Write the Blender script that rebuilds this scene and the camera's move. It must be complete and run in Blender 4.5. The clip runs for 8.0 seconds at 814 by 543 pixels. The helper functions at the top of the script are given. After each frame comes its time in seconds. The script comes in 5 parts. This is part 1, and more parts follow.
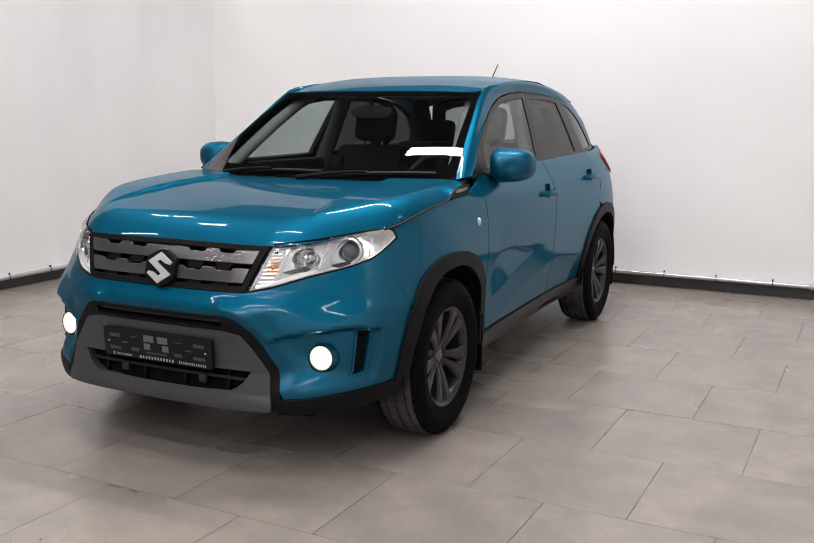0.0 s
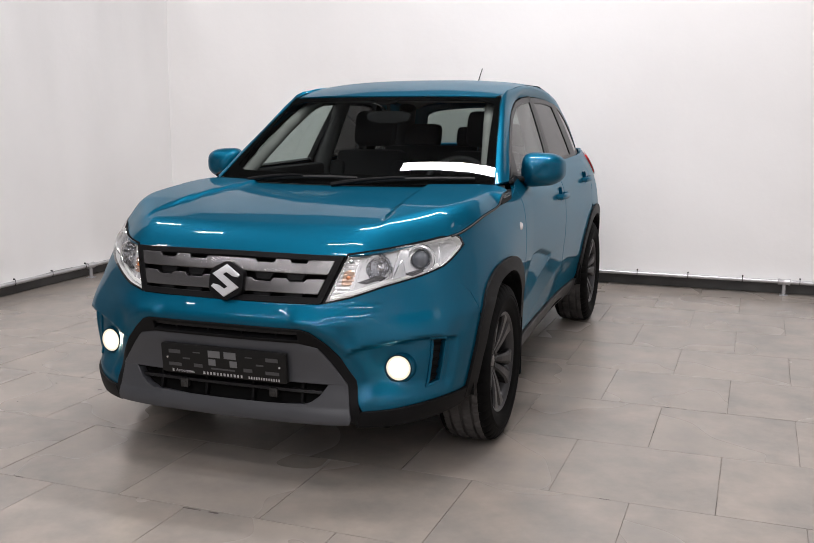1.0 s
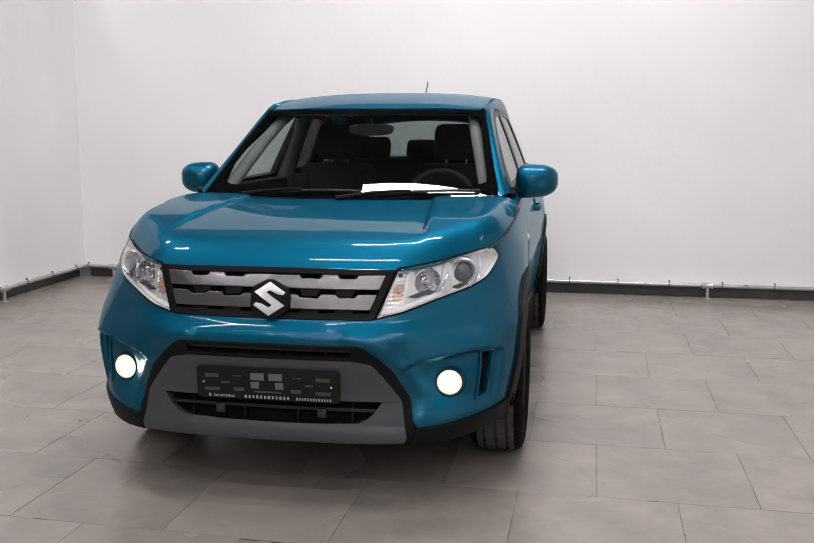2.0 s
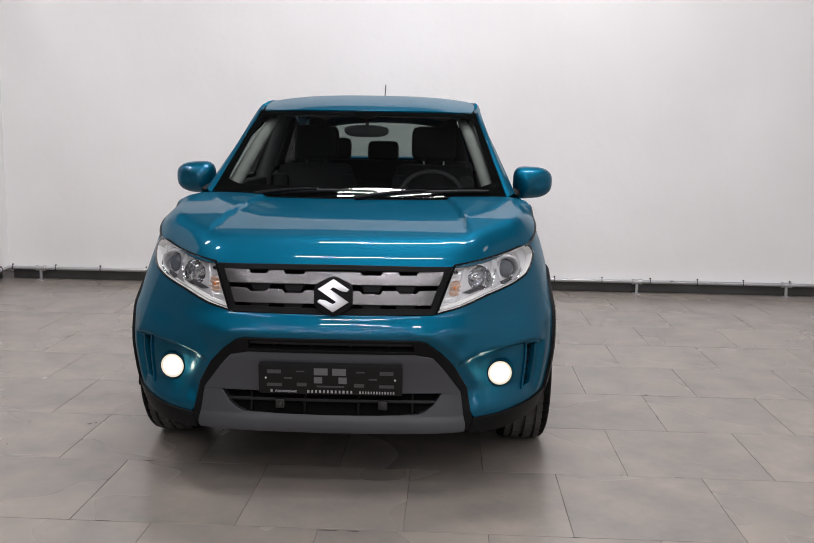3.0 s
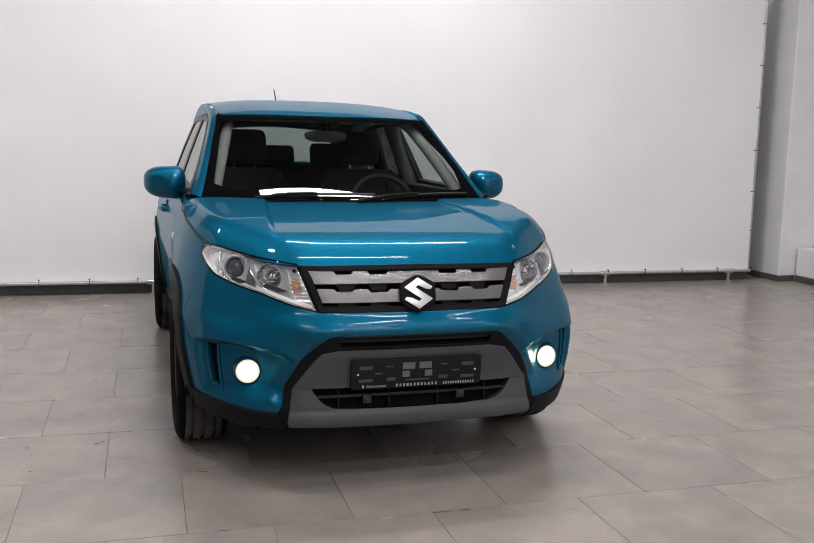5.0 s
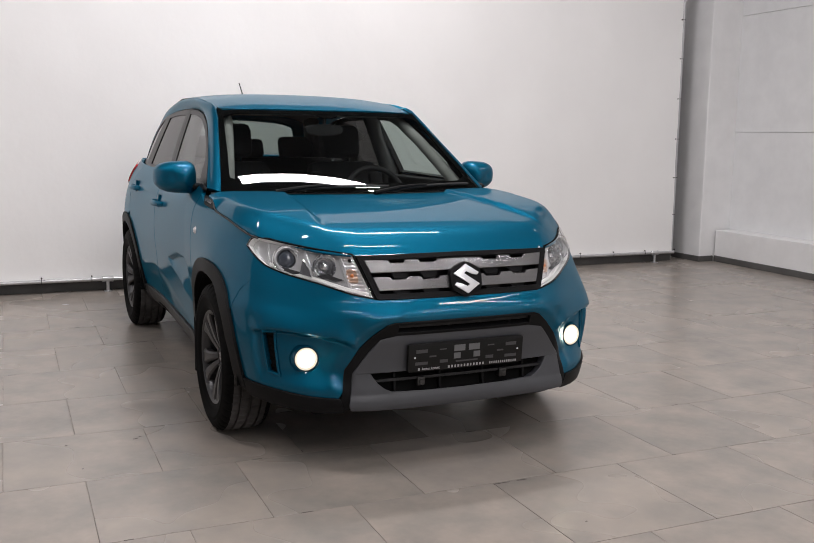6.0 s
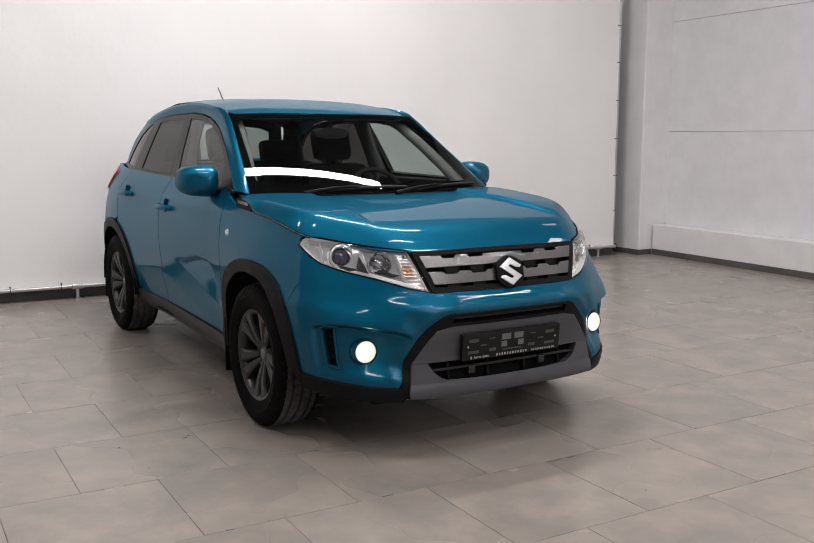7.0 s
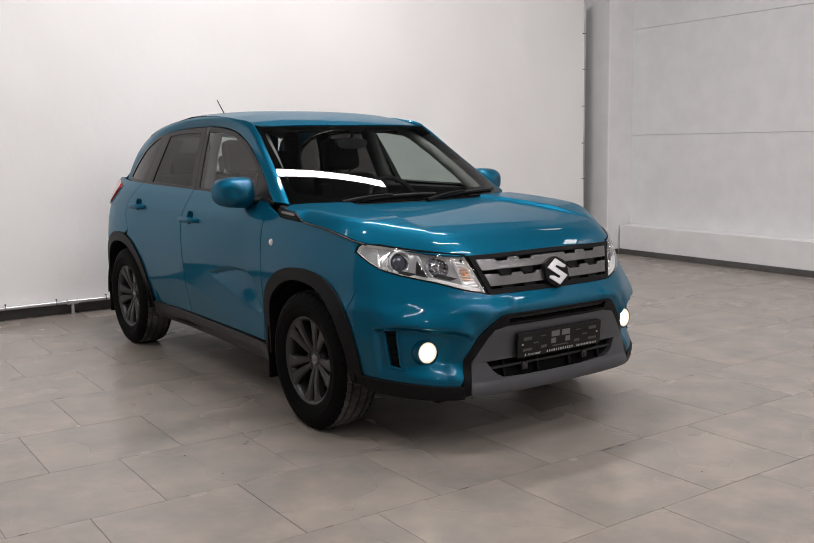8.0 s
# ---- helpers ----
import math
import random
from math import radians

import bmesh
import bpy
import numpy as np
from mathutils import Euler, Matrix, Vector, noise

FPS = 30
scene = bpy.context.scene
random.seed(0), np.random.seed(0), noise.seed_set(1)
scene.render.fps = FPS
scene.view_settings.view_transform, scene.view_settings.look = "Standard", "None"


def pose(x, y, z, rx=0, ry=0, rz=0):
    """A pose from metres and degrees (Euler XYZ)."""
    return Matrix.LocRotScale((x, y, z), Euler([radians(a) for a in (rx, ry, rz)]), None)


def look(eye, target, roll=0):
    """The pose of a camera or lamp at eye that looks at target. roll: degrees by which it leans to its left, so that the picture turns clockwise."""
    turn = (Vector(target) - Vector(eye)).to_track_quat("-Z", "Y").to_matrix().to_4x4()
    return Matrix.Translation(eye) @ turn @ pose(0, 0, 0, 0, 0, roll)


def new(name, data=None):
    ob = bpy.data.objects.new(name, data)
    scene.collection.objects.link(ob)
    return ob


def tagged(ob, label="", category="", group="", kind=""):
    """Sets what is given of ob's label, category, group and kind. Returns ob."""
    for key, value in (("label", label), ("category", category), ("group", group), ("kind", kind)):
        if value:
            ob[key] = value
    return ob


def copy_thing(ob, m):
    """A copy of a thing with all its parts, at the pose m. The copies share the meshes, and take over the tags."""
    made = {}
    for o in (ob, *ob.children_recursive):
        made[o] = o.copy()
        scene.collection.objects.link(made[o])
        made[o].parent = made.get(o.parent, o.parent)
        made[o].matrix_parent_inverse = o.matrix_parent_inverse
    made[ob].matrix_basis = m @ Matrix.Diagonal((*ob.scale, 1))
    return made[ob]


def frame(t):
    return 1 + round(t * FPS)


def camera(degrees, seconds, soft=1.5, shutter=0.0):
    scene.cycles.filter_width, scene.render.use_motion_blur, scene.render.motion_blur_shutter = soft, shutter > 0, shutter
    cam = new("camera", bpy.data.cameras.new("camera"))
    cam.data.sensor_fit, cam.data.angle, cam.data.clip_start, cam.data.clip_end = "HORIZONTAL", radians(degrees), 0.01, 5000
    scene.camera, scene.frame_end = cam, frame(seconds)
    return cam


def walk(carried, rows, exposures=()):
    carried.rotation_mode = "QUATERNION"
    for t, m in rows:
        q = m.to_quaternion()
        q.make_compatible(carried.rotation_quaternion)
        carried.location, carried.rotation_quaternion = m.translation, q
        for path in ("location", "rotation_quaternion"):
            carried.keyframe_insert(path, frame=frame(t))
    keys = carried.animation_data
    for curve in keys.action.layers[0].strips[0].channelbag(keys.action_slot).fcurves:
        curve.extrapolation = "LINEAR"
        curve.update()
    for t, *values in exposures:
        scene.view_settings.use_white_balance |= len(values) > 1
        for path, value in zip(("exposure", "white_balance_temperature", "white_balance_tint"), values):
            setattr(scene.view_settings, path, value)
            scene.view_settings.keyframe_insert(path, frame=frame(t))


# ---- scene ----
cam = camera(47.8, 8.0, soft=1.0)
PATH = [
    (0, (2.363, -3.47, 1.341), (1.495, -1.699, 1.005), 0.4),
    (0.5, (2.081, -3.556, 1.341), (1.313, -1.739, 1.009), -0.1),
    (1, (1.752, -3.699, 1.357), (1.088, -1.842, 1.025), 0.1),
    (1.5, (1.418, -3.765, 1.339), (0.895, -1.861, 1.021), 0.1),
    (1.7, (1.272, -3.791, 1.344), (0.818, -1.868, 1.034), -0.0),
    (3, (0.36, -4.064, 1.352), (0.307, -2.087, 1.053), 0.9),
    (3.5, (0.024, -4.14, 1.35), (0.119, -2.165, 1.048), 0.8),
    (4, (-0.343, -4.17, 1.337), (-0.084, -2.21, 1.034), 0.5),
    (4.5, (-0.699, -4.132, 1.343), (-0.28, -2.197, 1.057), 1.0),
    (5.8, (-1.627, -4.071, 1.339), (-0.833, -2.259, 1.044), 1.0),
    (6, (-1.756, -4.038, 1.34), (-0.928, -2.242, 1.044), 0.8),
    (6.5, (-2.11, -4.014, 1.345), (-1.176, -2.271, 1.045), 0.5),
    (7, (-2.413, -3.917, 1.333), (-1.386, -2.225, 1.044), 0.2),
    (7.5, (-2.697, -3.805, 1.336), (-1.599, -2.156, 1.058), -0.2),
    (8, (-2.962, -3.757, 1.348), (-1.807, -2.148, 1.073), -0.9),
]
GRADE = [(0, 0.05, 6480, 10), (1, 0.04, 6460, 10), (1.7, -0.02, 6430, 10), (3, -0.14, 6370, 10), (4.5, -0.10, 6370, 10), (6, -0.09, 6500, 10), (8, -0.11, 6600, 10)]
walk(cam, [(t, look(eye, target, roll)) for t, eye, target, roll in PATH], GRADE)

# ---- world and lamps: a closed studio hall lit from its ceiling, plus added fill lamps ----
world = bpy.data.worlds.new("world")
scene.world = world
world.use_nodes = True
world.node_tree.nodes["Background"].inputs[0].default_value = (0.9, 0.95, 1.0, 1)
world.node_tree.nodes["Background"].inputs[1].default_value = 0.02
CEILING = 5.2


def lamp(name, x, y, z, sx, sy, watts, colour, turn=0):
    """A rectangular lamp in the ceiling that shines down."""
    data = bpy.data.lights.new(name, "AREA")
    data.shape, data.size, data.size_y, data.energy, data.color = "RECTANGLE", sx, sy, watts, colour
    ob = new(name, data)
    ob.matrix_world = pose(x, y, z, 0, 0, turn)
    return ob


LAMPS = [  # x, y, length across, length along, watts
    (0.80, 1.74, 3.0, 0.14, 188),
    (0.15, -0.93, 2.2, 0.05, 45),
    (0.55, -1.95, 2.4, 0.05, 45),
    # next five: unseen fill lamps added at the sides to brighten walls and backdrops
    (-3.0, 0.3, 0.5, 0.05, 46),
    (-4.3, 1.9, 0.9, 0.05, 40),
    (-4.6, -1.5, 1.2, 0.05, 24),
    (5.1, -1.2, 0.6, 0.6, 22),
    (5.0, 1.7, 0.5, 0.5, 4),
    (-3.0, -4.2, 2.4, 0.05, 45),
    (0.4, -4.4, 2.4, 0.05, 48),
    (3.6, -4.2, 2.4, 0.05, 38),
    (-3.0, -6.6, 2.4, 0.05, 33),
    (0.4, -6.6, 2.4, 0.05, 33),
    (3.6, -6.6, 2.4, 0.05, 46),
    (0.4, -5.5, 6.5, 0.04, 30),
    (0.4, -7.5, 6.5, 0.04, 36),
    (0.4, -8.3, 6.5, 0.04, 40),
    (0.4, -9.1, 6.5, 0.04, 44),
    (0.4, -10.0, 6.5, 0.04, 48),
    (0.4, -11.0, 6.5, 0.04, 52),
    (0.4, -12.2, 7.5, 0.05, 50),
    (0.4, -13.5, 7.5, 0.05, 50),
    (0.4, -15.0, 7.5, 0.06, 55),
    (0.4, -16.6, 7.5, 0.07, 60),
    (0.4, -18.4, 7.5, 0.08, 65),
    (0.4, -20.4, 7.5, 0.09, 70),
]
for lx, ly, ls, lt, lw in LAMPS:
    lamp("ceiling_lamp_light", lx, ly, CEILING - 0.09, ls, lt, lw, (1.0, 0.955, 0.968))

# ---- materials ----
def material(name, colour=(0.5, 0.5, 0.5), rough=0.5, metal=0.0, coat=0.0, spec=0.5):
    m = bpy.data.materials.new(name)
    m.use_nodes = True
    b = m.node_tree.nodes["Principled BSDF"]
    b.inputs["Base Color"].default_value = (*colour, 1)
    b.inputs["Roughness"].default_value, b.inputs["Metallic"].default_value = rough, metal
    b.inputs["Coat Weight"].default_value, b.inputs["Coat Roughness"].default_value = coat, 0.02
    b.inputs["Specular IOR Level"].default_value = spec
    return m


def node(m, kind, **values):
    n = m.node_tree.nodes.new(kind)
    for k, v in values.items():
        n.inputs[k.replace("_", " ")].default_value = v
    return n


def link(m, a, out, b, into):
    m.node_tree.links.new(a.outputs[out], b.inputs[into])


def noise_of(m, scale, detail=4.0, rough=0.55, coords="Object", stretch=(1, 1, 1)):
    c = node(m, "ShaderNodeTexCoord")
    mp = node(m, "ShaderNodeMapping")
    mp.inputs["Scale"].default_value = stretch
    n = node(m, "ShaderNodeTexNoise", Scale=scale, Detail=detail, Roughness=rough)
    link(m, c, coords, mp, "Vector")
    link(m, mp, "Vector", n, "Vector")
    return n


def ramp(m, src, out, a, b, lo=0.35, hi=0.65):
    r = node(m, "ShaderNodeValToRGB")
    r.color_ramp.elements[0].position, r.color_ramp.elements[0].color = lo, (*a, 1)
    r.color_ramp.elements[1].position, r.color_ramp.elements[1].color = hi, (*b, 1)
    link(m, src, out, r, "Fac")
    return r


def bump(m, src, out, strength, distance):
    b = node(m, "ShaderNodeBump", Strength=strength, Distance=distance)
    link(m, src, out, b, "Height")
    link(m, b, "Normal", m.node_tree.nodes["Principled BSDF"], "Normal")
    return b


def rough_range(m, src, out, lo, hi):
    r = node(m, "ShaderNodeMapRange")
    r.inputs["To Min"].default_value, r.inputs["To Max"].default_value = lo, hi
    link(m, src, out, r, "Value")
    link(m, r, "Result", m.node_tree.nodes["Principled BSDF"], "Roughness")


def grained(name, colour, rough, scale=300, vary=0.15, relief=0.0004, metal=0.0, spec=0.5):
    """A surface with fine grain and faint large patches."""
    m = material(name, colour, rough, metal, 0, spec)
    big, small = noise_of(m, 5, 3), noise_of(m, scale, 2)
    r = ramp(m, big, "Fac", tuple(c * (1 - vary) for c in colour), tuple(min(1, c * (1 + vary)) for c in colour))
    link(m, r, "Color", m.node_tree.nodes["Principled BSDF"], "Base Color")
    bump(m, small, "Fac", 0.5, relief)
    rough_range(m, big, "Fac", max(0.02, rough - 0.08), rough + 0.08)
    return m


def glass(name, tint, base=0.07, power=4.6):
    """Thin pane: clear with a tint, and a gloss that grows at a glancing view."""
    m = bpy.data.materials.new(name)
    m.use_nodes = True
    nt = m.node_tree
    out = nt.nodes["Material Output"]
    clear, gloss, mix, edge = node(m, "ShaderNodeBsdfTransparent"), node(m, "ShaderNodeBsdfGlossy"), node(m, "ShaderNodeMixShader"), node(m, "ShaderNodeLayerWeight")
    clear.inputs["Color"].default_value = (*tint, 1)
    gloss.inputs["Roughness"].default_value = 0.01
    rise, scale = node(m, "ShaderNodeMath"), node(m, "ShaderNodeMath")
    rise.operation, scale.operation = "POWER", "MULTIPLY_ADD"
    rise.inputs[1].default_value, scale.inputs[1].default_value, scale.inputs[2].default_value = power, 1 - base, base
    link(m, edge, "Facing", rise, 0)
    link(m, rise, "Value", scale, 0)
    link(m, scale, "Value", mix, 0)
    link(m, clear, "BSDF", mix, 1)
    link(m, gloss, "BSDF", mix, 2)
    link(m, mix, "Shader", out, "Surface")
    return m


def glow(name, colour, strength):
    m = bpy.data.materials.new(name)
    m.use_nodes = True
    e = node(m, "ShaderNodeEmission", Color=(*colour, 1), Strength=strength)
    link(m, e, "Emission", m.node_tree.nodes["Material Output"], "Surface")
    return m


PAINT = material("teal_metallic_paint", (0.001, 0.08, 0.14), 0.50, 0.80, 0.46, 0.2)
PAINT.node_tree.nodes["Principled BSDF"].inputs["Specular Tint"].default_value = (0.42, 0.74, 0.86, 1)
_flake = noise_of(PAINT, 1400, 1)
_tone = ramp(PAINT, _flake, "Fac", (0.0006, 0.0725, 0.135), (0.0018, 0.124, 0.215), 0.3, 0.7)
link(PAINT, _tone, "Color", PAINT.node_tree.nodes["Principled BSDF"], "Base Color")
_wave = noise_of(PAINT, 7, 1.5)
_coat = node(PAINT, "ShaderNodeBump", Strength=0.05, Distance=0.006)
link(PAINT, _wave, "Fac", _coat, "Height")
link(PAINT, _coat, "Normal", PAINT.node_tree.nodes["Principled BSDF"], "Coat Normal")
BUMPER_PAINT = PAINT.copy()  # the same paint on the plastic cover, whose skin is wavier
BUMPER_PAINT.name = "teal_paint_on_plastic"
for _n in BUMPER_PAINT.node_tree.nodes:
    if _n.type == "BUMP":
        _n.inputs["Strength"].default_value = 0.11
    elif _n.type == "TEX_NOISE" and _n.inputs["Scale"].default_value < 100:
        _n.inputs["Scale"].default_value = 10
PLASTIC = grained("black_grained_plastic", (0.0065, 0.0065, 0.007), 0.5, spec=0.11)
# sill plastic: black lifted to grey, the floor's reflection put into the colour
SILL_PLASTIC = grained("black_plastic_with_floor_sheen", (0.020, 0.020, 0.021), 0.45, spec=0.3)
SLAT_PLASTIC = grained("black_slat_plastic", (0.012, 0.012, 0.013), 0.4, spec=0.3)
FRIT = material("black_glass_print", (0.004, 0.004, 0.004), 0.6, spec=0.0)
FRAME_BLACK = material("satin_black_frame", (0.010, 0.010, 0.010), 0.35, spec=0.18)
GLOSS_BLACK = material("gloss_black", (0.008, 0.008, 0.009), 0.12)
SEAL = grained("black_rubber_seal", (0.01, 0.01, 0.01), 0.6)
GREY_PLASTIC = grained("grey_satin_plastic", (0.047, 0.049, 0.055), 0.40, vary=0.06)
SATIN_SILVER = material("satin_grey_metal_trim", (0.175, 0.171, 0.173), 0.26, 0.8)
CHROME = material("chrome", (0.82, 0.83, 0.85), 0.06, 1.0)
REFLECTOR = material("lamp_reflector", (0.90, 0.905, 0.91), 0.15, 0.65)
LAMP_SHELL = material("lamp_housing_silver", (0.90, 0.905, 0.91), 0.14, 0.62)
bump(LAMP_SHELL, noise_of(LAMP_SHELL, 9, 1.0, 0.4), "Fac", 0.5, 0.012)
PALE_SHELL = grained("pale_lamp_plastic", (0.82, 0.82, 0.80), 0.3, vary=0.03)
LENS_GLASS = glass("clear_lens", (0.97, 0.975, 0.98), 0.08)
PROJECTOR = material("projector_lens", (0.05, 0.06, 0.08), 0.02, 0.0, 1.0)
AMBER = material("amber_bulb", (0.62, 0.20, 0.06), 0.2, 0, 0.6)
AMBER_PALE = material("amber_glow_tint", (0.80, 0.54, 0.40), 0.15, 0.7, 0.5)
RED = material("red_lens", (0.45, 0.012, 0.015), 0.12, 0, 1.0)
CLEAR_GLASS = glass("windscreen_glass", (0.58, 0.64, 0.62))
SIDE_GLASS = glass("side_glass", (0.70, 0.76, 0.74), 0.05, 5.2)
DARK_GLASS = glass("privacy_glass", (0.085, 0.080, 0.080), 0.032, 6.0)
RUBBER = grained("tyre_rubber", (0.0035, 0.0035, 0.0036), 0.7, vary=0.35, spec=0.06)
# tread grey holds both dust and the light falling on the ribs
TREAD = grained("dusty_lit_tread_rubber", (0.080, 0.076, 0.074), 0.85, vary=0.4, spec=0.1)
ALLOY = grained("dark_grey_alloy", (0.046, 0.046, 0.048), 0.34, vary=0.06, metal=0.55)
ALLOY_DARK = grained("graphite_spoke_face", (0.033, 0.032, 0.033), 0.30, vary=0.08, metal=0.5)
STEEL = grained("brake_steel", (0.055, 0.054, 0.053), 0.45, metal=0.8)
CABIN = grained("dark_cabin_trim", (0.022, 0.022, 0.023), 0.7)
CLOTH = grained("black_seat_cloth", (0.012, 0.012, 0.013), 0.9, 700, relief=0.001)
LINER = grained("pale_headliner", (0.22, 0.225, 0.21), 0.9)
MID_TRIM = grained("grey_pillar_trim", (0.12, 0.12, 0.118), 0.8)
UNDER = grained("underbody_black", (0.005, 0.005, 0.005), 0.9, spec=0.1)
FOG_GLOW = glow("lit_fog_lamp", (1.0, 0.88, 0.66), 14)
# rings round the bulb glow themselves, standing in for its bloom
FOG_RIM = glow("fog_reflector_bloom_glow", (1.0, 0.91, 0.72), 2.2)
FOG_EDGE = glow("fog_edge_bloom_glow", (1.0, 0.92, 0.74), 0.95)
PRINT = material("white_print", (0.5, 0.5, 0.51), 0.5)
PRINT_BAR = material("white_print_block", (0.36, 0.36, 0.365), 0.5)
SHADE_GREY = material("lamp_bezel_shade_grey", (0.06, 0.06, 0.063), 0.2, 0.5)
SLOT = material("holder_slot_grey", (0.05, 0.05, 0.052), 0.5)
SLOT_PALE = material("holder_slot_pale", (0.12, 0.122, 0.125), 0.5)
EMBLEM = material("silver_emblem", (0.85, 0.86, 0.88), 0.25, 0.5)
MIRROR = material("mirror_glass", (0.9, 0.9, 0.9), 0.01, 1.0)

VINYL = material("white_backdrop_vinyl", (0.85, 0.845, 0.835), 0.5)
_v1, _v2 = noise_of(VINYL, 0.8, 4), noise_of(VINYL, 9, 5)
_vr = ramp(VINYL, _v1, "Fac", (0.83, 0.825, 0.815), (0.87, 0.865, 0.855))
link(VINYL, _vr, "Color", VINYL.node_tree.nodes["Principled BSDF"], "Base Color")
bump(VINYL, _v2, "Fac", 0.35, 0.008)
WALL_PAINT = grained("white_wall_paint", (0.76, 0.76, 0.76), 0.7, 90, 0.03, 0.001)
PANEL_PAINT = grained("pale_wall_panel", (0.74, 0.745, 0.75), 0.5, 120, 0.03, 0.0006)
CEIL_PAINT = grained("ceiling_dark_grey", (0.11, 0.11, 0.115), 0.9, 40, 0.04)
HALL_PAINT = grained("unseen_side_wall_grey", (0.27, 0.272, 0.275), 0.8, 40, 0.06)
UPPER_PAINT = grained("unseen_upper_wall_dark", (0.10, 0.10, 0.105), 0.9, 40, 0.08)
DARK_SKIRT = grained("skirting_and_shade_grey", (0.085, 0.083, 0.08), 0.5)
PIPE_METAL = grained("galvanised_pipe", (0.52, 0.52, 0.53), 0.30, metal=0.7, vary=0.06)
CHIP_DARK = grained("dirt_and_joint_shade", (0.055, 0.045, 0.036), 0.8)
GROUT = grained("tile_grout", (0.185, 0.160, 0.138), 0.9, 60, 0.5)
TILE = material("grey_porcelain_tile", (0.40, 0.385, 0.365), 0.32)
_t1, _t2, _t3 = noise_of(TILE, 4.2, 4.0, 0.55, "Object"), noise_of(TILE, 60, 4), noise_of(TILE, 1.0, 2)
_oi = node(TILE, "ShaderNodeObjectInfo")
_geo = node(TILE, "ShaderNodeNewGeometry")
_w = node(TILE, "ShaderNodeMath")
_w.operation = "MULTIPLY_ADD"
_w.inputs[1].default_value = 37.0
link(TILE, _oi, "Random", _w, 0)
_w2 = node(TILE, "ShaderNodeMath")
_w2.operation = "MULTIPLY"
_w2.inputs[1].default_value = 53.0
link(TILE, _geo, "Random Per Island", _w2, 0)
link(TILE, _w2, "Value", _w, 2)
_shift = node(TILE, "ShaderNodeCombineXYZ")
link(TILE, _w, "Value", _shift, "Z")
for _n in (_t1, _t3):  # each tile is cut from another part of the pattern
    _moved = node(TILE, "ShaderNodeVectorMath")
    TILE.node_tree.links.new(_n.inputs["Vector"].links[0].from_socket, _moved.inputs[0])
    link(TILE, _shift, "Vector", _moved, 1)
    link(TILE, _moved, "Vector", _n, "Vector")
_r1 = ramp(TILE, _t1, "Fac", (0.205, 0.195, 0.181), (0.365, 0.315, 0.272), 0.15, 0.85)
_mix = node(TILE, "ShaderNodeMix")
_mix.data_type, _mix.blend_type = "RGBA", "MULTIPLY"
_mix.inputs[0].default_value = 1.0
_r2 = ramp(TILE, _t3, "Fac", (0.86, 0.87, 0.865), (1.11, 1.095, 1.085), 0.1, 0.9)
link(TILE, _r1, "Color", _mix, 6)
link(TILE, _r2, "Color", _mix, 7)
_t4 = noise_of(TILE, 22, 5, 0.65)
_r3 = ramp(TILE, _t4, "Fac", (0.92, 0.92, 0.92), (1.08, 1.08, 1.08), 0.1, 0.9)
_fine = node(TILE, "ShaderNodeMix")
_fine.data_type, _fine.blend_type = "RGBA", "MULTIPLY"
_fine.inputs[0].default_value = 1.0
link(TILE, _mix, 2, _fine, 6)
link(TILE, _r3, "Color", _fine, 7)
link(TILE, _fine, 2, TILE.node_tree.nodes["Principled BSDF"], "Base Color")
rough_range(TILE, _t3, "Fac", 0.23, 0.31)
bump(TILE, _t2, "Fac", 0.12, 0.0006)

# ---- mesh tools ----
def finish(name, bm, mat, parent=None, label="", smooth=True):
    """Links a bmesh as one mesh object under its parent."""
    me = bpy.data.meshes.new(name)
    bmesh.ops.recalc_face_normals(bm, faces=bm.faces)
    bm.to_mesh(me)
    bm.free()
    me.materials.append(mat)
    if smooth:
        me.shade_smooth()
        me.set_sharp_from_angle(angle=radians(38))
    ob = new(name, me)
    ob.parent = parent
    if label:
        ob["label"] = label
    return ob


part = finish


def thing(name, label, category, group="", x=0, y=0, z=0):
    ob = new(name)
    ob.location = (x, y, z)
    return tagged(ob, label, category, group)


def box(bm, x0, x1, y0, y1, z0, z1, bevel=0.0, m=None):
    r = bmesh.ops.create_cube(bm, size=1)
    for v in r["verts"]:
        v.co = Vector(((x0 + x1) / 2 + v.co.x * (x1 - x0), (y0 + y1) / 2 + v.co.y * (y1 - y0), (z0 + z1) / 2 + v.co.z * (z1 - z0)))
    verts = r["verts"]
    if bevel:
        edges = list({e for v in verts for e in v.link_edges})
        b = bmesh.ops.bevel(bm, geom=edges, offset=bevel, segments=2, affect="EDGES", profile=0.5)
        verts = [v for v in b["verts"]] if not m else verts
        if m is not None:
            verts = list({v for f in b["faces"] for v in f.verts})
    if m is not None:
        isl = set(verts)
        stack = list(isl)
        while stack:
            v = stack.pop()
            for e in v.link_edges:
                o = e.other_vert(v)
                if o not in isl:
                    isl.add(o), stack.append(o)
        bmesh.ops.transform(bm, matrix=m, verts=list(isl))


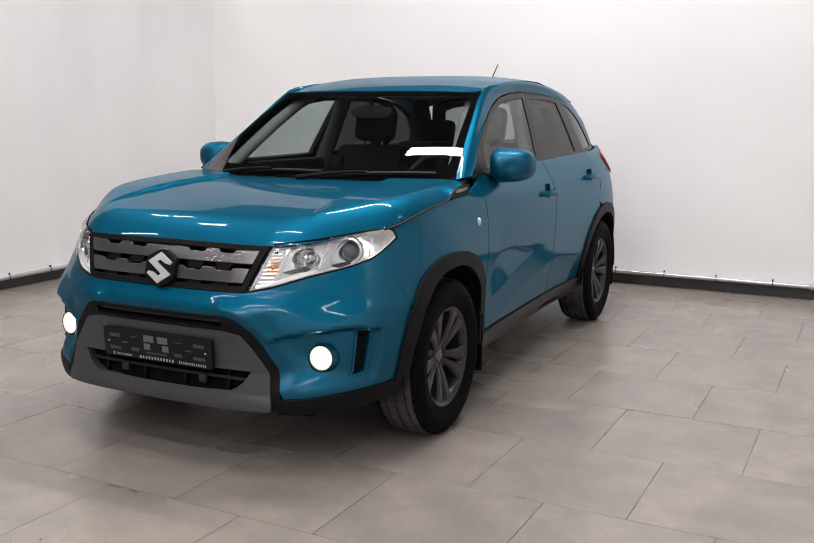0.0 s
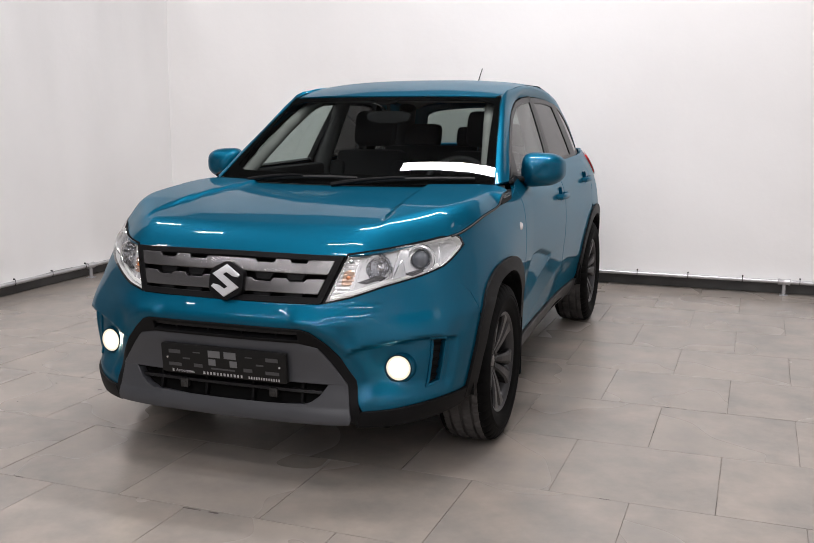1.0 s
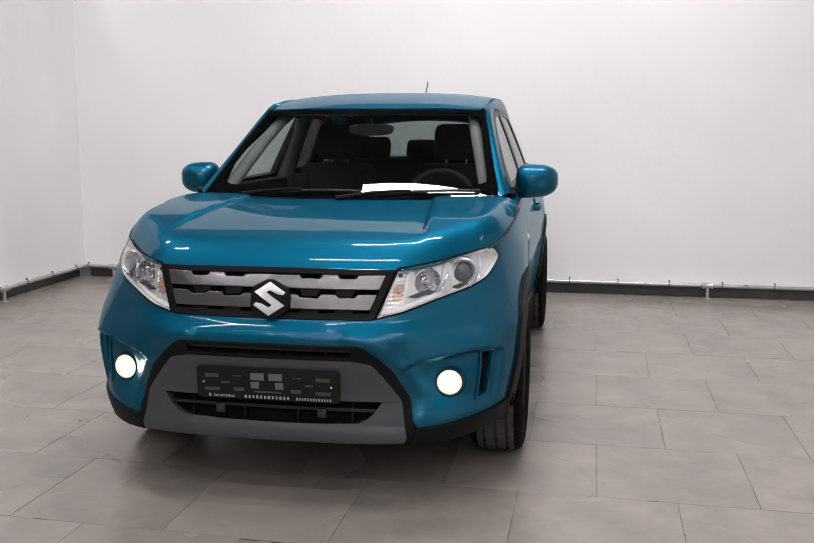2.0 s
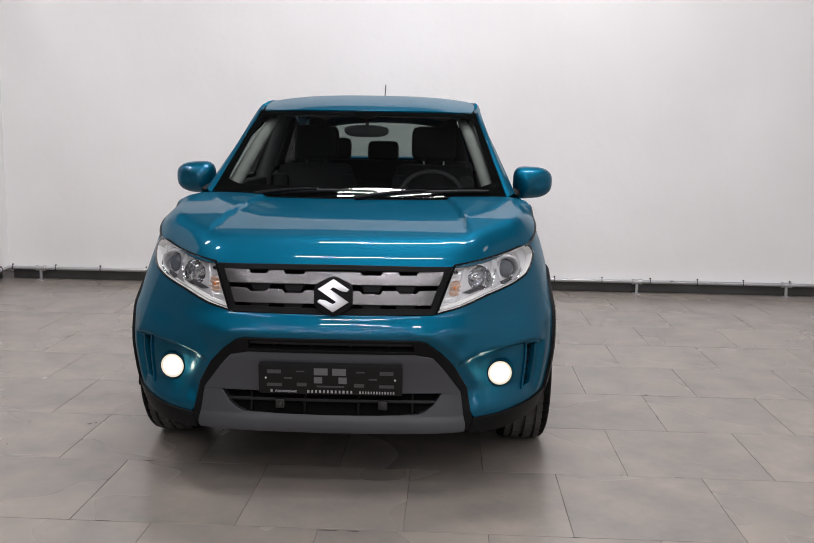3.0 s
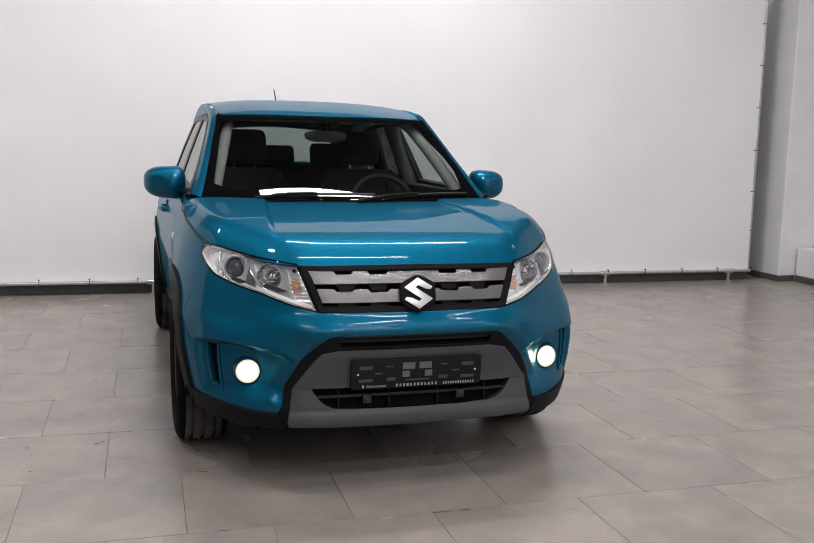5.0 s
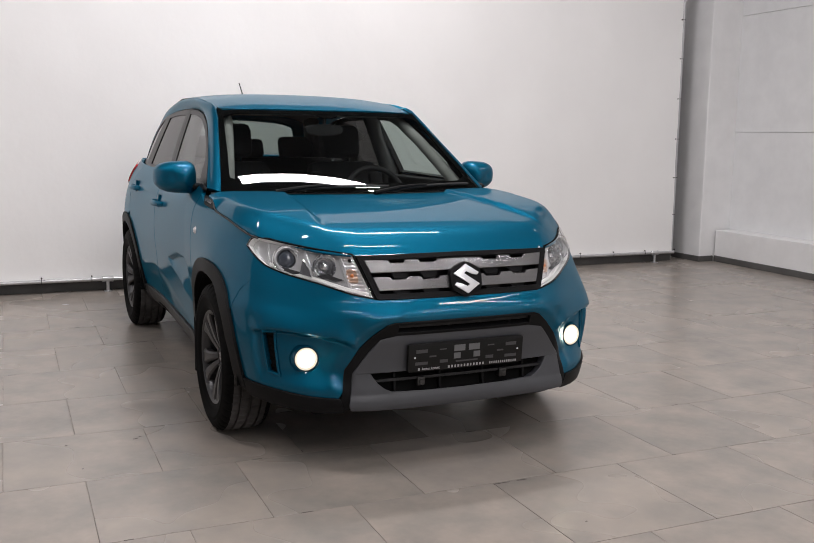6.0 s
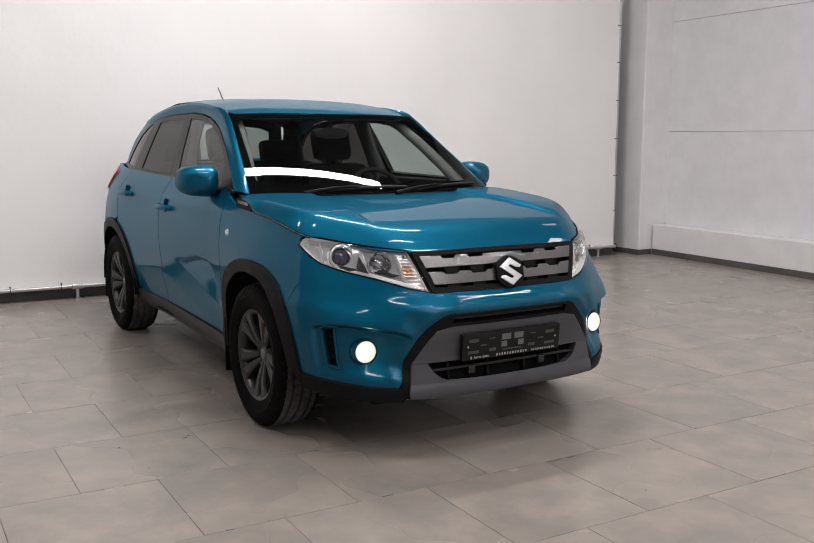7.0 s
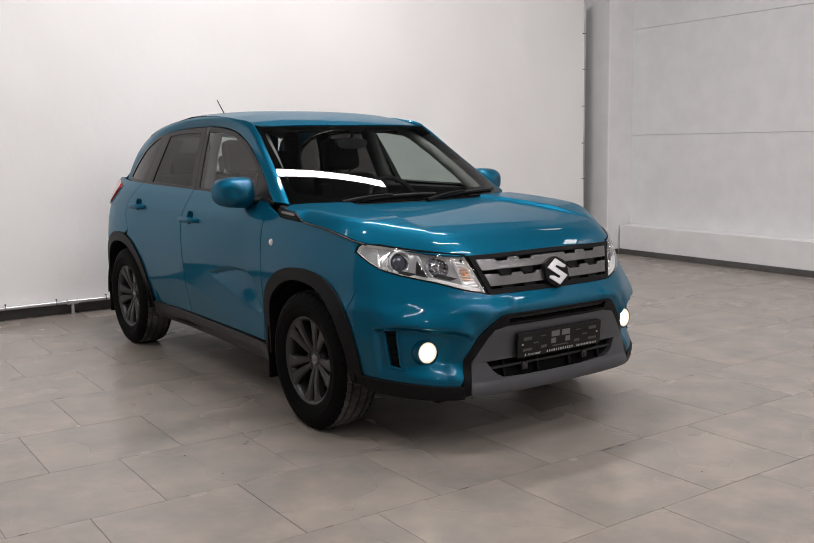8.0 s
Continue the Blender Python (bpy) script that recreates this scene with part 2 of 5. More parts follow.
def tube(bm, points, radius, sides=10, caps=True):
    """A round bar along a line of points; radius may be a list."""
    pts = [Vector(p) for p in points]
    rad = radius if isinstance(radius, (list, tuple)) else [radius] * len(pts)
    rings, side = [], None
    for i, p in enumerate(pts):
        d = (pts[min(i + 1, len(pts) - 1)] - pts[max(i - 1, 0)]).normalized()
        side = (side - d * side.dot(d)).normalized() if side else d.orthogonal().normalized()
        up = d.cross(side)
        rings.append([bm.verts.new(p + rad[i] * (math.cos(a) * side + math.sin(a) * up)) for a in (2 * math.pi * k / sides for k in range(sides))])
    for a, b in zip(rings, rings[1:]):
        for k in range(sides):
            bm.faces.new((a[k], a[(k + 1) % sides], b[(k + 1) % sides], b[k]))
    if caps:
        bm.faces.new(rings[0][::-1]), bm.faces.new(rings[-1])


def lathe(bm, profile, m, steps=48, close=False):
    """Turns a profile of (radius, along) round the z axis, placed by m."""
    rings = []
    for r, h in profile:
        if r < 1e-6:
            rings.append([bm.verts.new(m @ Vector((0, 0, h)))])
        else:
            rings.append([bm.verts.new(m @ Vector((r * math.cos(2 * math.pi * k / steps), r * math.sin(2 * math.pi * k / steps), h))) for k in range(steps)])
    for a, b in zip(rings, rings[1:]):
        for k in range(steps):
            j = (k + 1) % steps
            if len(a) == 1 and len(b) > 1:
                bm.faces.new((a[0], b[k], b[j]))
            elif len(b) == 1 and len(a) > 1:
                bm.faces.new((a[k], a[j], b[0]))
            elif len(a) > 1:
                bm.faces.new((a[k], a[j], b[j], b[k]))


def prism(bm, outline, m, depth, bevel=0.0):
    """A flat outline in x, z pushed back along y by depth, placed by m."""
    front = [bm.verts.new(m @ Vector((x, 0, z))) for x, z in outline]
    back = [bm.verts.new(m @ Vector((x, depth, z))) for x, z in outline]
    n = len(outline)
    f = bm.faces.new(front)
    bm.faces.new(back[::-1])
    for k in range(n):
        bm.faces.new((front[k], back[k], back[(k + 1) % n], front[(k + 1) % n]))
    if bevel:
        bmesh.ops.bevel(bm, geom=list(f.edges), offset=bevel, segments=2, affect="EDGES", profile=0.5)


def rounded(poly, times=2, keep=0.22):
    """Cuts the corners of an outline."""
    for _ in range(times):
        out = []
        for i, p in enumerate(poly):
            q = poly[(i + 1) % len(poly)]
            out += [(p[0] + keep * (q[0] - p[0]), p[1] + keep * (q[1] - p[1])), (q[0] + keep * (p[0] - q[0]), q[1] + keep * (p[1] - q[1]))]
        poly = out
    return poly


def inside(p, poly):
    hit = False
    for (x0, y0), (x1, y1) in zip(poly, poly[1:] + poly[:1]):
        if (y0 > p[1]) != (y1 > p[1]) and p[0] < (x1 - x0) * (p[1] - y0) / (y1 - y0) + x0:
            hit = not hit
    return hit


def inset(poly, d):
    """The outline moved inwards by d."""
    area = sum(a[0] * b[1] - b[0] * a[1] for a, b in zip(poly, poly[1:] + poly[:1]))
    sg, out, n = (1 if area > 0 else -1), [], len(poly)
    for i in range(n):
        p0, p1, p2 = Vector(poly[i - 1]), Vector(poly[i]), Vector(poly[(i + 1) % n])
        a, b = (p1 - p0).normalized(), (p2 - p1).normalized()
        na, nb = Vector((-a.y, a.x)) * sg, Vector((-b.y, b.x)) * sg
        h = (na + nb)
        h = h / max(h.length_squared, 0.25) * 2 if h.length > 1e-6 else na
        out.append((p1.x + h.x * d, p1.y + h.y * d))
    return out


def normals_of(mapping, uv):
    h = 0.004
    du = mapping(uv + [h, 0]) - mapping(uv - [h, 0])
    dv = mapping(uv + [0, h]) - mapping(uv - [0, h])
    n = np.cross(du, dv)
    return n / np.maximum(np.linalg.norm(n, axis=1, keepdims=True), 1e-9)


def panel(name, poly, mapping, mat, parent, step=0.035, offset=0.0, depth=0.012, holes=(), label="", out=1, flip=False, push=None):
    """A sheet cut to an outline in a surface's own two coordinates and bent onto that surface, with rolled edges of some depth.
    out: 1 or -1, the side of the surface that is outside; flip: mirrored to the other side of the car; push(uv): extra height."""
    bm = bmesh.new()
    bm.faces.new([bm.verts.new((u, v, 0)) for u, v in poly])
    us, vs = [p[0] for p in poly], [p[1] for p in poly]
    for axis, lo, hi in ((0, min(us), max(us)), (1, min(vs), max(vs))):
        n = max(1, int(math.ceil((hi - lo) / (step if axis == 0 else step))))
        for k in range(1, n):
            co = [0, 0, 0]
            co[axis] = lo + (hi - lo) * k / n + 1e-5
            no = [0, 0, 0]
            no[axis] = 1
            bmesh.ops.bisect_plane(bm, geom=bm.verts[:] + bm.edges[:] + bm.faces[:], dist=1e-6, plane_co=co, plane_no=no)
    for hole in holes:
        hu, hv = [p[0] for p in hole], [p[1] for p in hole]
        for p, q in zip(hole, hole[1:] + hole[:1]):
            near = [f for f in bm.faces if min(v.co.x for v in f.verts) <= max(hu) and max(v.co.x for v in f.verts) >= min(hu) and min(v.co.y for v in f.verts) <= max(hv) and max(v.co.y for v in f.verts) >= min(hv)]
            geom = list({g for f in near for g in (*f.verts, *f.edges)}) + near
            bmesh.ops.bisect_plane(bm, geom=geom, dist=1e-6, plane_co=(*p, 0), plane_no=(q[1] - p[1], p[0] - q[0], 0))
        bmesh.ops.delete(bm, geom=[f for f in bm.faces if inside(f.calc_center_median(), hole)], context="FACES")
    bm.verts.index_update()
    uv = np.array([v.co[:2] for v in bm.verts])
    faces = [[v.index for v in f.verts] for f in bm.faces]
    rim = [(e.verts[0].index, e.verts[1].index, e.link_faces[0].calc_center_median()) for e in bm.edges if len(e.link_faces) == 1]
    bm.free()
    nor = normals_of(mapping, uv) * out
    lift = offset if push is None else (offset + push(uv))[:, None]
    pos = mapping(uv) + nor * lift
    if push is not None:
        nor = normals_of(lambda q: mapping(q) + normals_of(mapping, q) * out * push(q)[:, None], uv) * out
    verts, norms = pos.tolist(), nor.tolist()
    # rolled edge: from each rim edge inwards by depth
    away = np.zeros_like(pos)
    for a, b, c in rim:
        d = uv[b] - uv[a]
        side = np.array([d[1], -d[0]])
        mid = (uv[a] + uv[b]) / 2
        if side @ (np.array(c[:2]) - mid) > 0:
            side = -side
        side = side / max(np.linalg.norm(side), 1e-9) * 0.002
        w = mapping((mid + side)[None])[0] - mapping((mid - side)[None])[0]
        w = w / max(np.linalg.norm(w), 1e-9)
        away[a] += w
        away[b] += w
    low = {}
    for a, b, c in rim:
        for i in (a, b):
            if i not in low:
                w = away[i] / max(np.linalg.norm(away[i]), 1e-9)
                r = min(0.003, depth / 2)
                k = len(verts)
                mid_n = w + nor[i]
                verts.append((pos[i] + w * r * 0.7 - nor[i] * r * 0.3).tolist()), norms.append((mid_n / np.linalg.norm(mid_n)).tolist())
                verts.append((pos[i] + w * r - nor[i] * r).tolist()), norms.append(w.tolist())
                verts.append((pos[i] + w * r - nor[i] * depth).tolist()), norms.append(w.tolist())
                low[i] = k
    for a, b, c in rim:
        p, q = low[a], low[b]
        faces += [[a, b, q, p], [p, q, q + 1, p + 1], [p + 1, q + 1, q + 2, p + 2]]
    verts, norms = np.array(verts), np.array(norms)
    if flip:
        verts[:, 0] *= -1
        norms[:, 0] *= -1
    fixed = []
    for f in faces:
        a, b, c = verts[f[0]], verts[f[1]], verts[f[2]]
        g = np.zeros(3)
        for i in range(1, len(f) - 1):
            g += np.cross(verts[f[i]] - a, verts[f[i + 1]] - a)
        fixed.append(f if g @ norms[f].sum(0) >= 0 else f[::-1])
    me = bpy.data.meshes.new(name)
    me.from_pydata(verts.tolist(), [], fixed)
    me.materials.append(mat)
    me.shade_smooth()
    me.normals_split_custom_set_from_vertices(norms.tolist())
    ob = new(name, me)
    ob.parent = parent
    if label:
        ob["label"] = label
    return ob


def pair(name, poly, mapping, mat, parent, **kw):
    """The same panel on both sides of the car."""
    return panel(name, poly, mapping, mat, parent, **kw), panel(name, poly, mapping, mat, parent, flip=True, **kw)

# ---- the car's outer skin: horizontal sections at stations round one half of the car ----
def pchip(xk, yk, x):
    """Smooth curve through knots, with no overshoot."""
    xk, yk, x = np.asarray(xk, float), np.asarray(yk, float), np.asarray(x, float)
    h, d = np.diff(xk), np.diff(yk) / np.diff(xk)
    m = np.zeros_like(yk)
    for i in range(1, len(xk) - 1):
        if d[i - 1] * d[i] > 0:
            a, b = 2 * h[i] + h[i - 1], h[i] + 2 * h[i - 1]
            m[i] = (a + b) / (a / d[i - 1] + b / d[i])
    m[0], m[-1] = d[0], d[-1]
    i = np.clip(np.searchsorted(xk, x) - 1, 0, len(xk) - 2)
    t = (x - xk[i]) / h[i]
    t2, t3 = t * t, t * t * t
    return (2 * t3 - 3 * t2 + 1) * yk[i] + (t3 - 2 * t2 + t) * h[i] * m[i] + (3 * t2 - 2 * t3) * yk[i + 1] + (t3 - t2) * h[i] * m[i + 1]


def spline(xk, yk, x, d0=None, d1=None):
    """Cubic spline through knots; d0 and d1: slopes at its ends."""
    xk, yk = np.asarray(xk, float), np.asarray(yk, float)
    n, h = len(xk), np.diff(xk)
    A, r = np.zeros((n, n)), np.zeros(n)
    for i in range(1, n - 1):
        A[i, i - 1:i + 2] = h[i - 1], 2 * (h[i - 1] + h[i]), h[i]
        r[i] = 6 * ((yk[i + 1] - yk[i]) / h[i] - (yk[i] - yk[i - 1]) / h[i - 1])
    A[0, 0] = A[-1, -1] = 1
    if d0 is not None:
        A[0, :2], r[0] = (2 * h[0], h[0]), 6 * ((yk[1] - yk[0]) / h[0] - d0)
    if d1 is not None:
        A[-1, -2:], r[-1] = (h[-1], 2 * h[-1]), 6 * (d1 - (yk[-1] - yk[-2]) / h[-1])
    m = np.linalg.solve(A, r)
    i = np.clip(np.searchsorted(xk, x) - 1, 0, n - 2)
    a, b = xk[i + 1] - x, x - xk[i]
    return (m[i] * a ** 3 + m[i + 1] * b ** 3) / (6 * h[i]) + (yk[i] / h[i] - m[i] * h[i] / 6) * a + (yk[i + 1] / h[i] - m[i + 1] * h[i] / 6) * b


LEVELS = (0.20, 0.30, 0.42, 0.52, 0.62, 0.70, 0.78, 0.86, 0.95, 1.05, 1.15)
STATIONS = []


def station(s, xs, ys):
    """One upright line of the skin: its place s along the outline, and its x and y at the levels."""
    STATIONS.append((s, xs if isinstance(xs, tuple) else (xs,) * 11, ys if isinstance(ys, tuple) else (ys,) * 11))


station(-1.42, 0.0, (-.760, -.800, -.788, -.800, -.826, -.788, -.765, -.725, -.66, -.50, -.30))
station(-1.17, 0.25, (-.755, -.795, -.782, -.795, -.820, -.780, -.755, -.716, -.65, -.49, -.29))
station(-0.97, 0.45, (-.742, -.780, -.762, -.766, -.782, -.738, -.712, -.684, -.61, -.45, -.25))
station(-0.78, 0.62, (-.660, -.700, -.697, -.684, -.668, -.630, -.588, -.545, -.47, -.35, -.20))
station(-0.60, (.700, .735, .754, .764, .764, .752, .742, .728, .70, .68, .66), (-.560, -.575, -.580, -.575, -.550, -.512, -.465, -.420, -.36, -.28, -.15))
station(-0.38, (.790, .825, .848, .858, .856, .836, .815, .788, .76, .73, .70), (-.360, -.370, -.380, -.378, -.365, -.345, -.325, -.310, -.27, -.20, -.10))
station(-0.05, (.820, .850, .866, .872, .874, .871, .862, .843, .81, .775, .74), -.05)
station(0.42, (.810, .845, .846, .850, .858, .864, .866, .862, .848, .800, .745), .42)
station(1.45, (.800, .842, .845, .850, .858, .866, .868, .864, .852, .808, .745), 1.45)
station(2.10, (.800, .845, .852, .860, .868, .873, .872, .866, .852, .812, .742), 2.10)
station(2.65, (.810, .850, .866, .874, .878, .878, .874, .864, .845, .805, .735), 2.65)
station(3.02, (.740, .800, .820, .826, .828, .828, .822, .812, .790, .750, .690), 3.02)
station(3.45, 0.60, (3.15, 3.22, 3.24, 3.24, 3.24, 3.23, 3.22, 3.21, 3.19, 3.16, 3.10))
station(4.05, 0.0, (3.22, 3.30, 3.325, 3.33, 3.33, 3.32, 3.31, 3.30, 3.28, 3.25, 3.20))

S_AT = np.linspace(-1.42, 4.05, 1100)
Z_AT = np.linspace(0.18, 1.16, 246)
SKIN_X, SKIN_Y = np.zeros((len(Z_AT), len(S_AT))), np.zeros((len(Z_AT), len(S_AT)))
_sk = [st[0] for st in STATIONS]
_xk = np.array([pchip(LEVELS, st[1], Z_AT) for st in STATIONS])
_yk = np.array([pchip(LEVELS, st[2], Z_AT) for st in STATIONS])
for _r in range(len(Z_AT)):
    SKIN_X[_r] = spline(_sk, _xk[:, _r], S_AT, 1.0, -1.0)
    SKIN_Y[_r] = spline(_sk, _yk[:, _r], S_AT, 0.0, 0.0)


def hollow(s, z):
    """Depth of the sculpted hollow low on the doors, and the pockets round the fog lamps."""
    def soft(v, w):
        return 0.5 * (v + np.sqrt(v * v + w * w)) - 0.5 * w
    fade = np.clip((s - 0.40) / 0.14, 0, 1) * np.clip((2.20 - s) / 0.12, 0, 1)
    low_line = pchip((-2.0, 0.30, 0.60, 1.50, 1.62, 2.1, 5.0), (0.33, 0.33, 0.37, 0.530, 0.540, 0.50, 0.50), s)
    tuck = 0.17 * soft(low_line - z, 0.006) * fade
    top = pchip((-2.0, 0.50, 0.56, 0.62, 0.72, 0.80, 1.22, 5.0), (0.50, 0.50, 0.60, 0.675, 0.700, 0.700, 0.636, 0.636), s)
    foot = pchip((-2.0, 0.50, 0.56, 0.64, 1.0, 1.22, 5.0), (0.50, 0.50, 0.485, 0.492, 0.588, 0.636, 0.636), s)
    def rise(v):
        v = np.clip(v, 0, 1)
        return v * v * (3 - 2 * v)
    dent = 0.024 * rise((top - z) / 0.018) * np.clip((z - foot) / np.maximum(top - foot, 0.03), 0, 1) * (top > foot)
    shoulder = tuck + dent
    brow = pchip((-3.0, -0.99, -0.92, -0.78, -0.62, -0.53, 5.0), (0.49, 0.50, 0.535, 0.560, 0.572, 0.562, 0.56), s)
    pocket = rise((brow - z) / 0.020) * rise((z - 0.325) / 0.085) * rise((s + 0.96) / 0.10) * rise((-0.505 - s) / 0.045)
    along = rise((s + 0.985) / 0.10) * rise((-0.50 - s) / 0.08)
    flare = 0.021 * rise((brow + 0.10 - z) / 0.10) * rise((z - brow + 0.020) / 0.020) * along
    cup = 0.020 * rise(1.12 - np.hypot((s + 0.802) / 0.088, (z - 0.452) / 0.070))
    gap = np.full(np.shape(s), 9.0)
    for (s0, z0), (s1, z1) in zip(LIP_LINE, LIP_LINE[1:]):
        k = np.clip(((s - s0) * (s1 - s0) + (z - z0) * (z1 - z0)) / ((s1 - s0) ** 2 + (z1 - z0) ** 2), 0, 1)
        gap = np.minimum(gap, np.hypot(s - s0 - k * (s1 - s0), z - z0 - k * (z1 - z0)))
    return 0.040 * pocket + cup - flare + shoulder - 0.010 * np.exp(-(gap / 0.024) ** 2)


def table(T, s, z):
    i = np.clip((z - Z_AT[0]) / (Z_AT[1] - Z_AT[0]), 0, len(Z_AT) - 1.001)
    j = np.clip((s - S_AT[0]) / (S_AT[1] - S_AT[0]), 0, len(S_AT) - 1.001)
    a, b = i.astype(int), j.astype(int)
    p, q = i - a, j - b
    return T[a, b] * (1 - p) * (1 - q) + T[a + 1, b] * p * (1 - q) + T[a, b + 1] * (1 - p) * q + T[a + 1, b + 1] * p * q


def skin(uv):
    """The lower body: (s, z) to a place. s below -1.42 is the other half of the front."""
    s, z = uv[:, 0], uv[:, 1]
    other = s < S_AT[0]
    s = np.where(other, 2 * S_AT[0] - s, s)
    x, y = table(SKIN_X, s, z), table(SKIN_Y, s, z)
    h = hollow(s, z)
    front = np.clip((-0.35 - s) / 0.3, 0, 1)
    return np.stack([np.where(other, -1, 1) * (x - h * (1 - front)), y + h * front, z], 1)


def from_x(x, z):
    """(s, z) of the front at x."""
    i = (z - Z_AT[0]) / (Z_AT[1] - Z_AT[0])
    k, got = int(i), []
    for r in (SKIN_X[k], SKIN_X[k + 1]):
        top = int(np.argmax(r[:520]))
        got.append(float(np.interp(abs(x), r[:top], S_AT[:top])))
    s = got[0] + (got[1] - got[0]) * (i - k)
    return (s if x >= 0 else 2 * S_AT[0] - s, z)


def from_y(y, z):
    """(s, z) of the side at y."""
    i = (z - Z_AT[0]) / (Z_AT[1] - Z_AT[0])
    k = int(i)
    a, b = (float(np.interp(y, r, S_AT)) for r in (SKIN_Y[k], SKIN_Y[k + 1]))
    return (a + (b - a) * (i - k), z)


def fx(*pts):
    return [from_x(x, z) for x, z in pts]


# raised lip of the bumper beside its black surround
LIP_LINE = fx((0.550, 0.36), (0.537, 0.43), (0.484, 0.522), (0.427, 0.580), (0.364, 0.622), (0.300, 0.634))


def fy(*pts):
    return [from_y(y, z) for y, z in pts]


def both(half):
    """A half outline, from the middle of the front to the middle again, with its mirror image."""
    return half + [(2 * S_AT[0] - s, z) for s, z in half[::-1] if abs(s - S_AT[0]) > 1e-6]


def glasshouse(uv):
    """The side above the belt: (y, z) to a place."""
    y, z = uv[:, 0], uv[:, 1]
    back = np.clip((y - 2.2) / 0.9, 0, 2)
    return np.stack([0.768 - 0.345 * (z - 1.09) - 0.12 * (z - 1.09) ** 2 - 0.12 * back ** 2, y, z], 1)


def lerp_curve(pts, t):
    k = np.linspace(0, 1, len(pts))
    return np.stack([spline(k, [p[i] for p in pts], t) for i in range(3)], 1)


def windscreen(uv):
    """(-1 to 1 across, 0 to 1 up) to a place."""
    a, b = uv[:, 0], uv[:, 1]
    bend = 1 - a * a
    low = np.stack([0.722 * a, 0.390 - 0.180 * bend, 1.060 - 0.004 * bend], 1)
    top = np.stack([0.606 * a, 1.003 - 0.0875 * bend, 1.485 + 0.004 * bend], 1)
    w = b[:, None]
    p = low * (1 - w) + top * w
    bow = (0.010 * 4 * b * (1 - b))[:, None]
    return p + bow * np.array([0, -0.57, 0.82])


ROOF_Y = (0.80, 0.87, 0.95, 1.1, 1.4, 1.8, 2.2, 2.6, 3.1)
ROOF_Z = (1.448, 1.464, 1.488, 1.526, 1.572, 1.589, 1.589, 1.564, 1.475)


def roof_skin(uv):
    """(x, y) to a place on the roof."""
    x, y = uv[:, 0], uv[:, 1]
    return np.stack([x, y, pchip(ROOF_Y, ROOF_Z, y) + 0.014 - 0.042 * x ** 2 - (0.18 + 0.65 * np.clip((y - 1.9) / 0.75, 0, 1.4)) * x ** 4], 1)


EDGE_X = (0.0, 0.20, 0.35, 0.45, 0.53, 0.60, 0.66, 0.715, 0.752, 0.782, 0.798, 0.808, 0.812, 0.806)
EDGE_Y = (-0.722, -0.716, -0.702, -0.682, -0.630, -0.550, -0.465, -0.390, -0.325, -0.235, -0.130, 0.0, 0.12, 0.30)
_k = np.linspace(0, 1, len(EDGE_X))
_t = np.linspace(0, 1, 900)
EDGE = np.stack([spline(_k, EDGE_X, _t), spline(_k, EDGE_Y, _t)], 1)


_tan = np.gradient(EDGE, axis=0)
EDGE_IN = np.stack([-_tan[:, 1], _tan[:, 0]], 1) / np.linalg.norm(_tan, axis=1, keepdims=True)


def hood_skin(uv):
    """(x, y) to a place on the bonnet, which rolls down towards its front and side edges."""
    x, y = uv[:, 0], uv[:, 1]
    p = np.stack([np.abs(x), y], 1)
    i = ((p[:, None, :] - EDGE[None]) ** 2).sum(2).argmin(1)
    d = ((p - EDGE[i]) * EDGE_IN[i]).sum(1)
    top = pchip((-0.9, -0.72, -0.6, -0.4, -0.15, 0.1, 0.3, 0.5), (0.894, 0.930, 0.952, 0.986, 1.019, 1.040, 1.052, 1.061), y)
    a = np.abs(x)
    ridge = 0.46 + 0.10 * np.clip(-y, -0.3, 0.7)
    v = np.clip((a - ridge + 0.013) / 0.026, 0, 1)
    top = top + 0.016 * (v * v * (3 - 2 * v)) * np.clip((y + 0.58) / 0.30, 0, 1) - 0.02 * a ** 2
    drop = pchip((-0.9, -0.72, -0.6, -0.45, -0.32, -0.235, -0.13, 0.08, 0.16, 0.3), (0.069, 0.070, 0.076, 0.082, 0.082, 0.071, 0.058, 0.050, 0.014, 0.008), y)
    reach = 0.074 + 0.090 * np.abs(EDGE_IN[i, 1]) ** 1.5
    return np.stack([x, y, top - drop * np.clip(1 - d / reach, 0, 1.1) ** (1.8 + 0.5 * np.abs(EDGE_IN[i, 1]))], 1)

# ---- the hall ----
BACK = pose(0, 3.955, 0, 0, 0, -1.15)  # the plane of the backdrop, square to the tiles


def slab(name, x0, x1, y0, y1, z0, z1, mat, m=None):
    bm = bmesh.new()
    box(bm, x0, x1, y0, y1, z0, z1)
    if m is not None:
        bmesh.ops.transform(bm, matrix=m, verts=bm.verts)
    return tagged(finish(name, bm, mat, smooth=False), kind="structure")


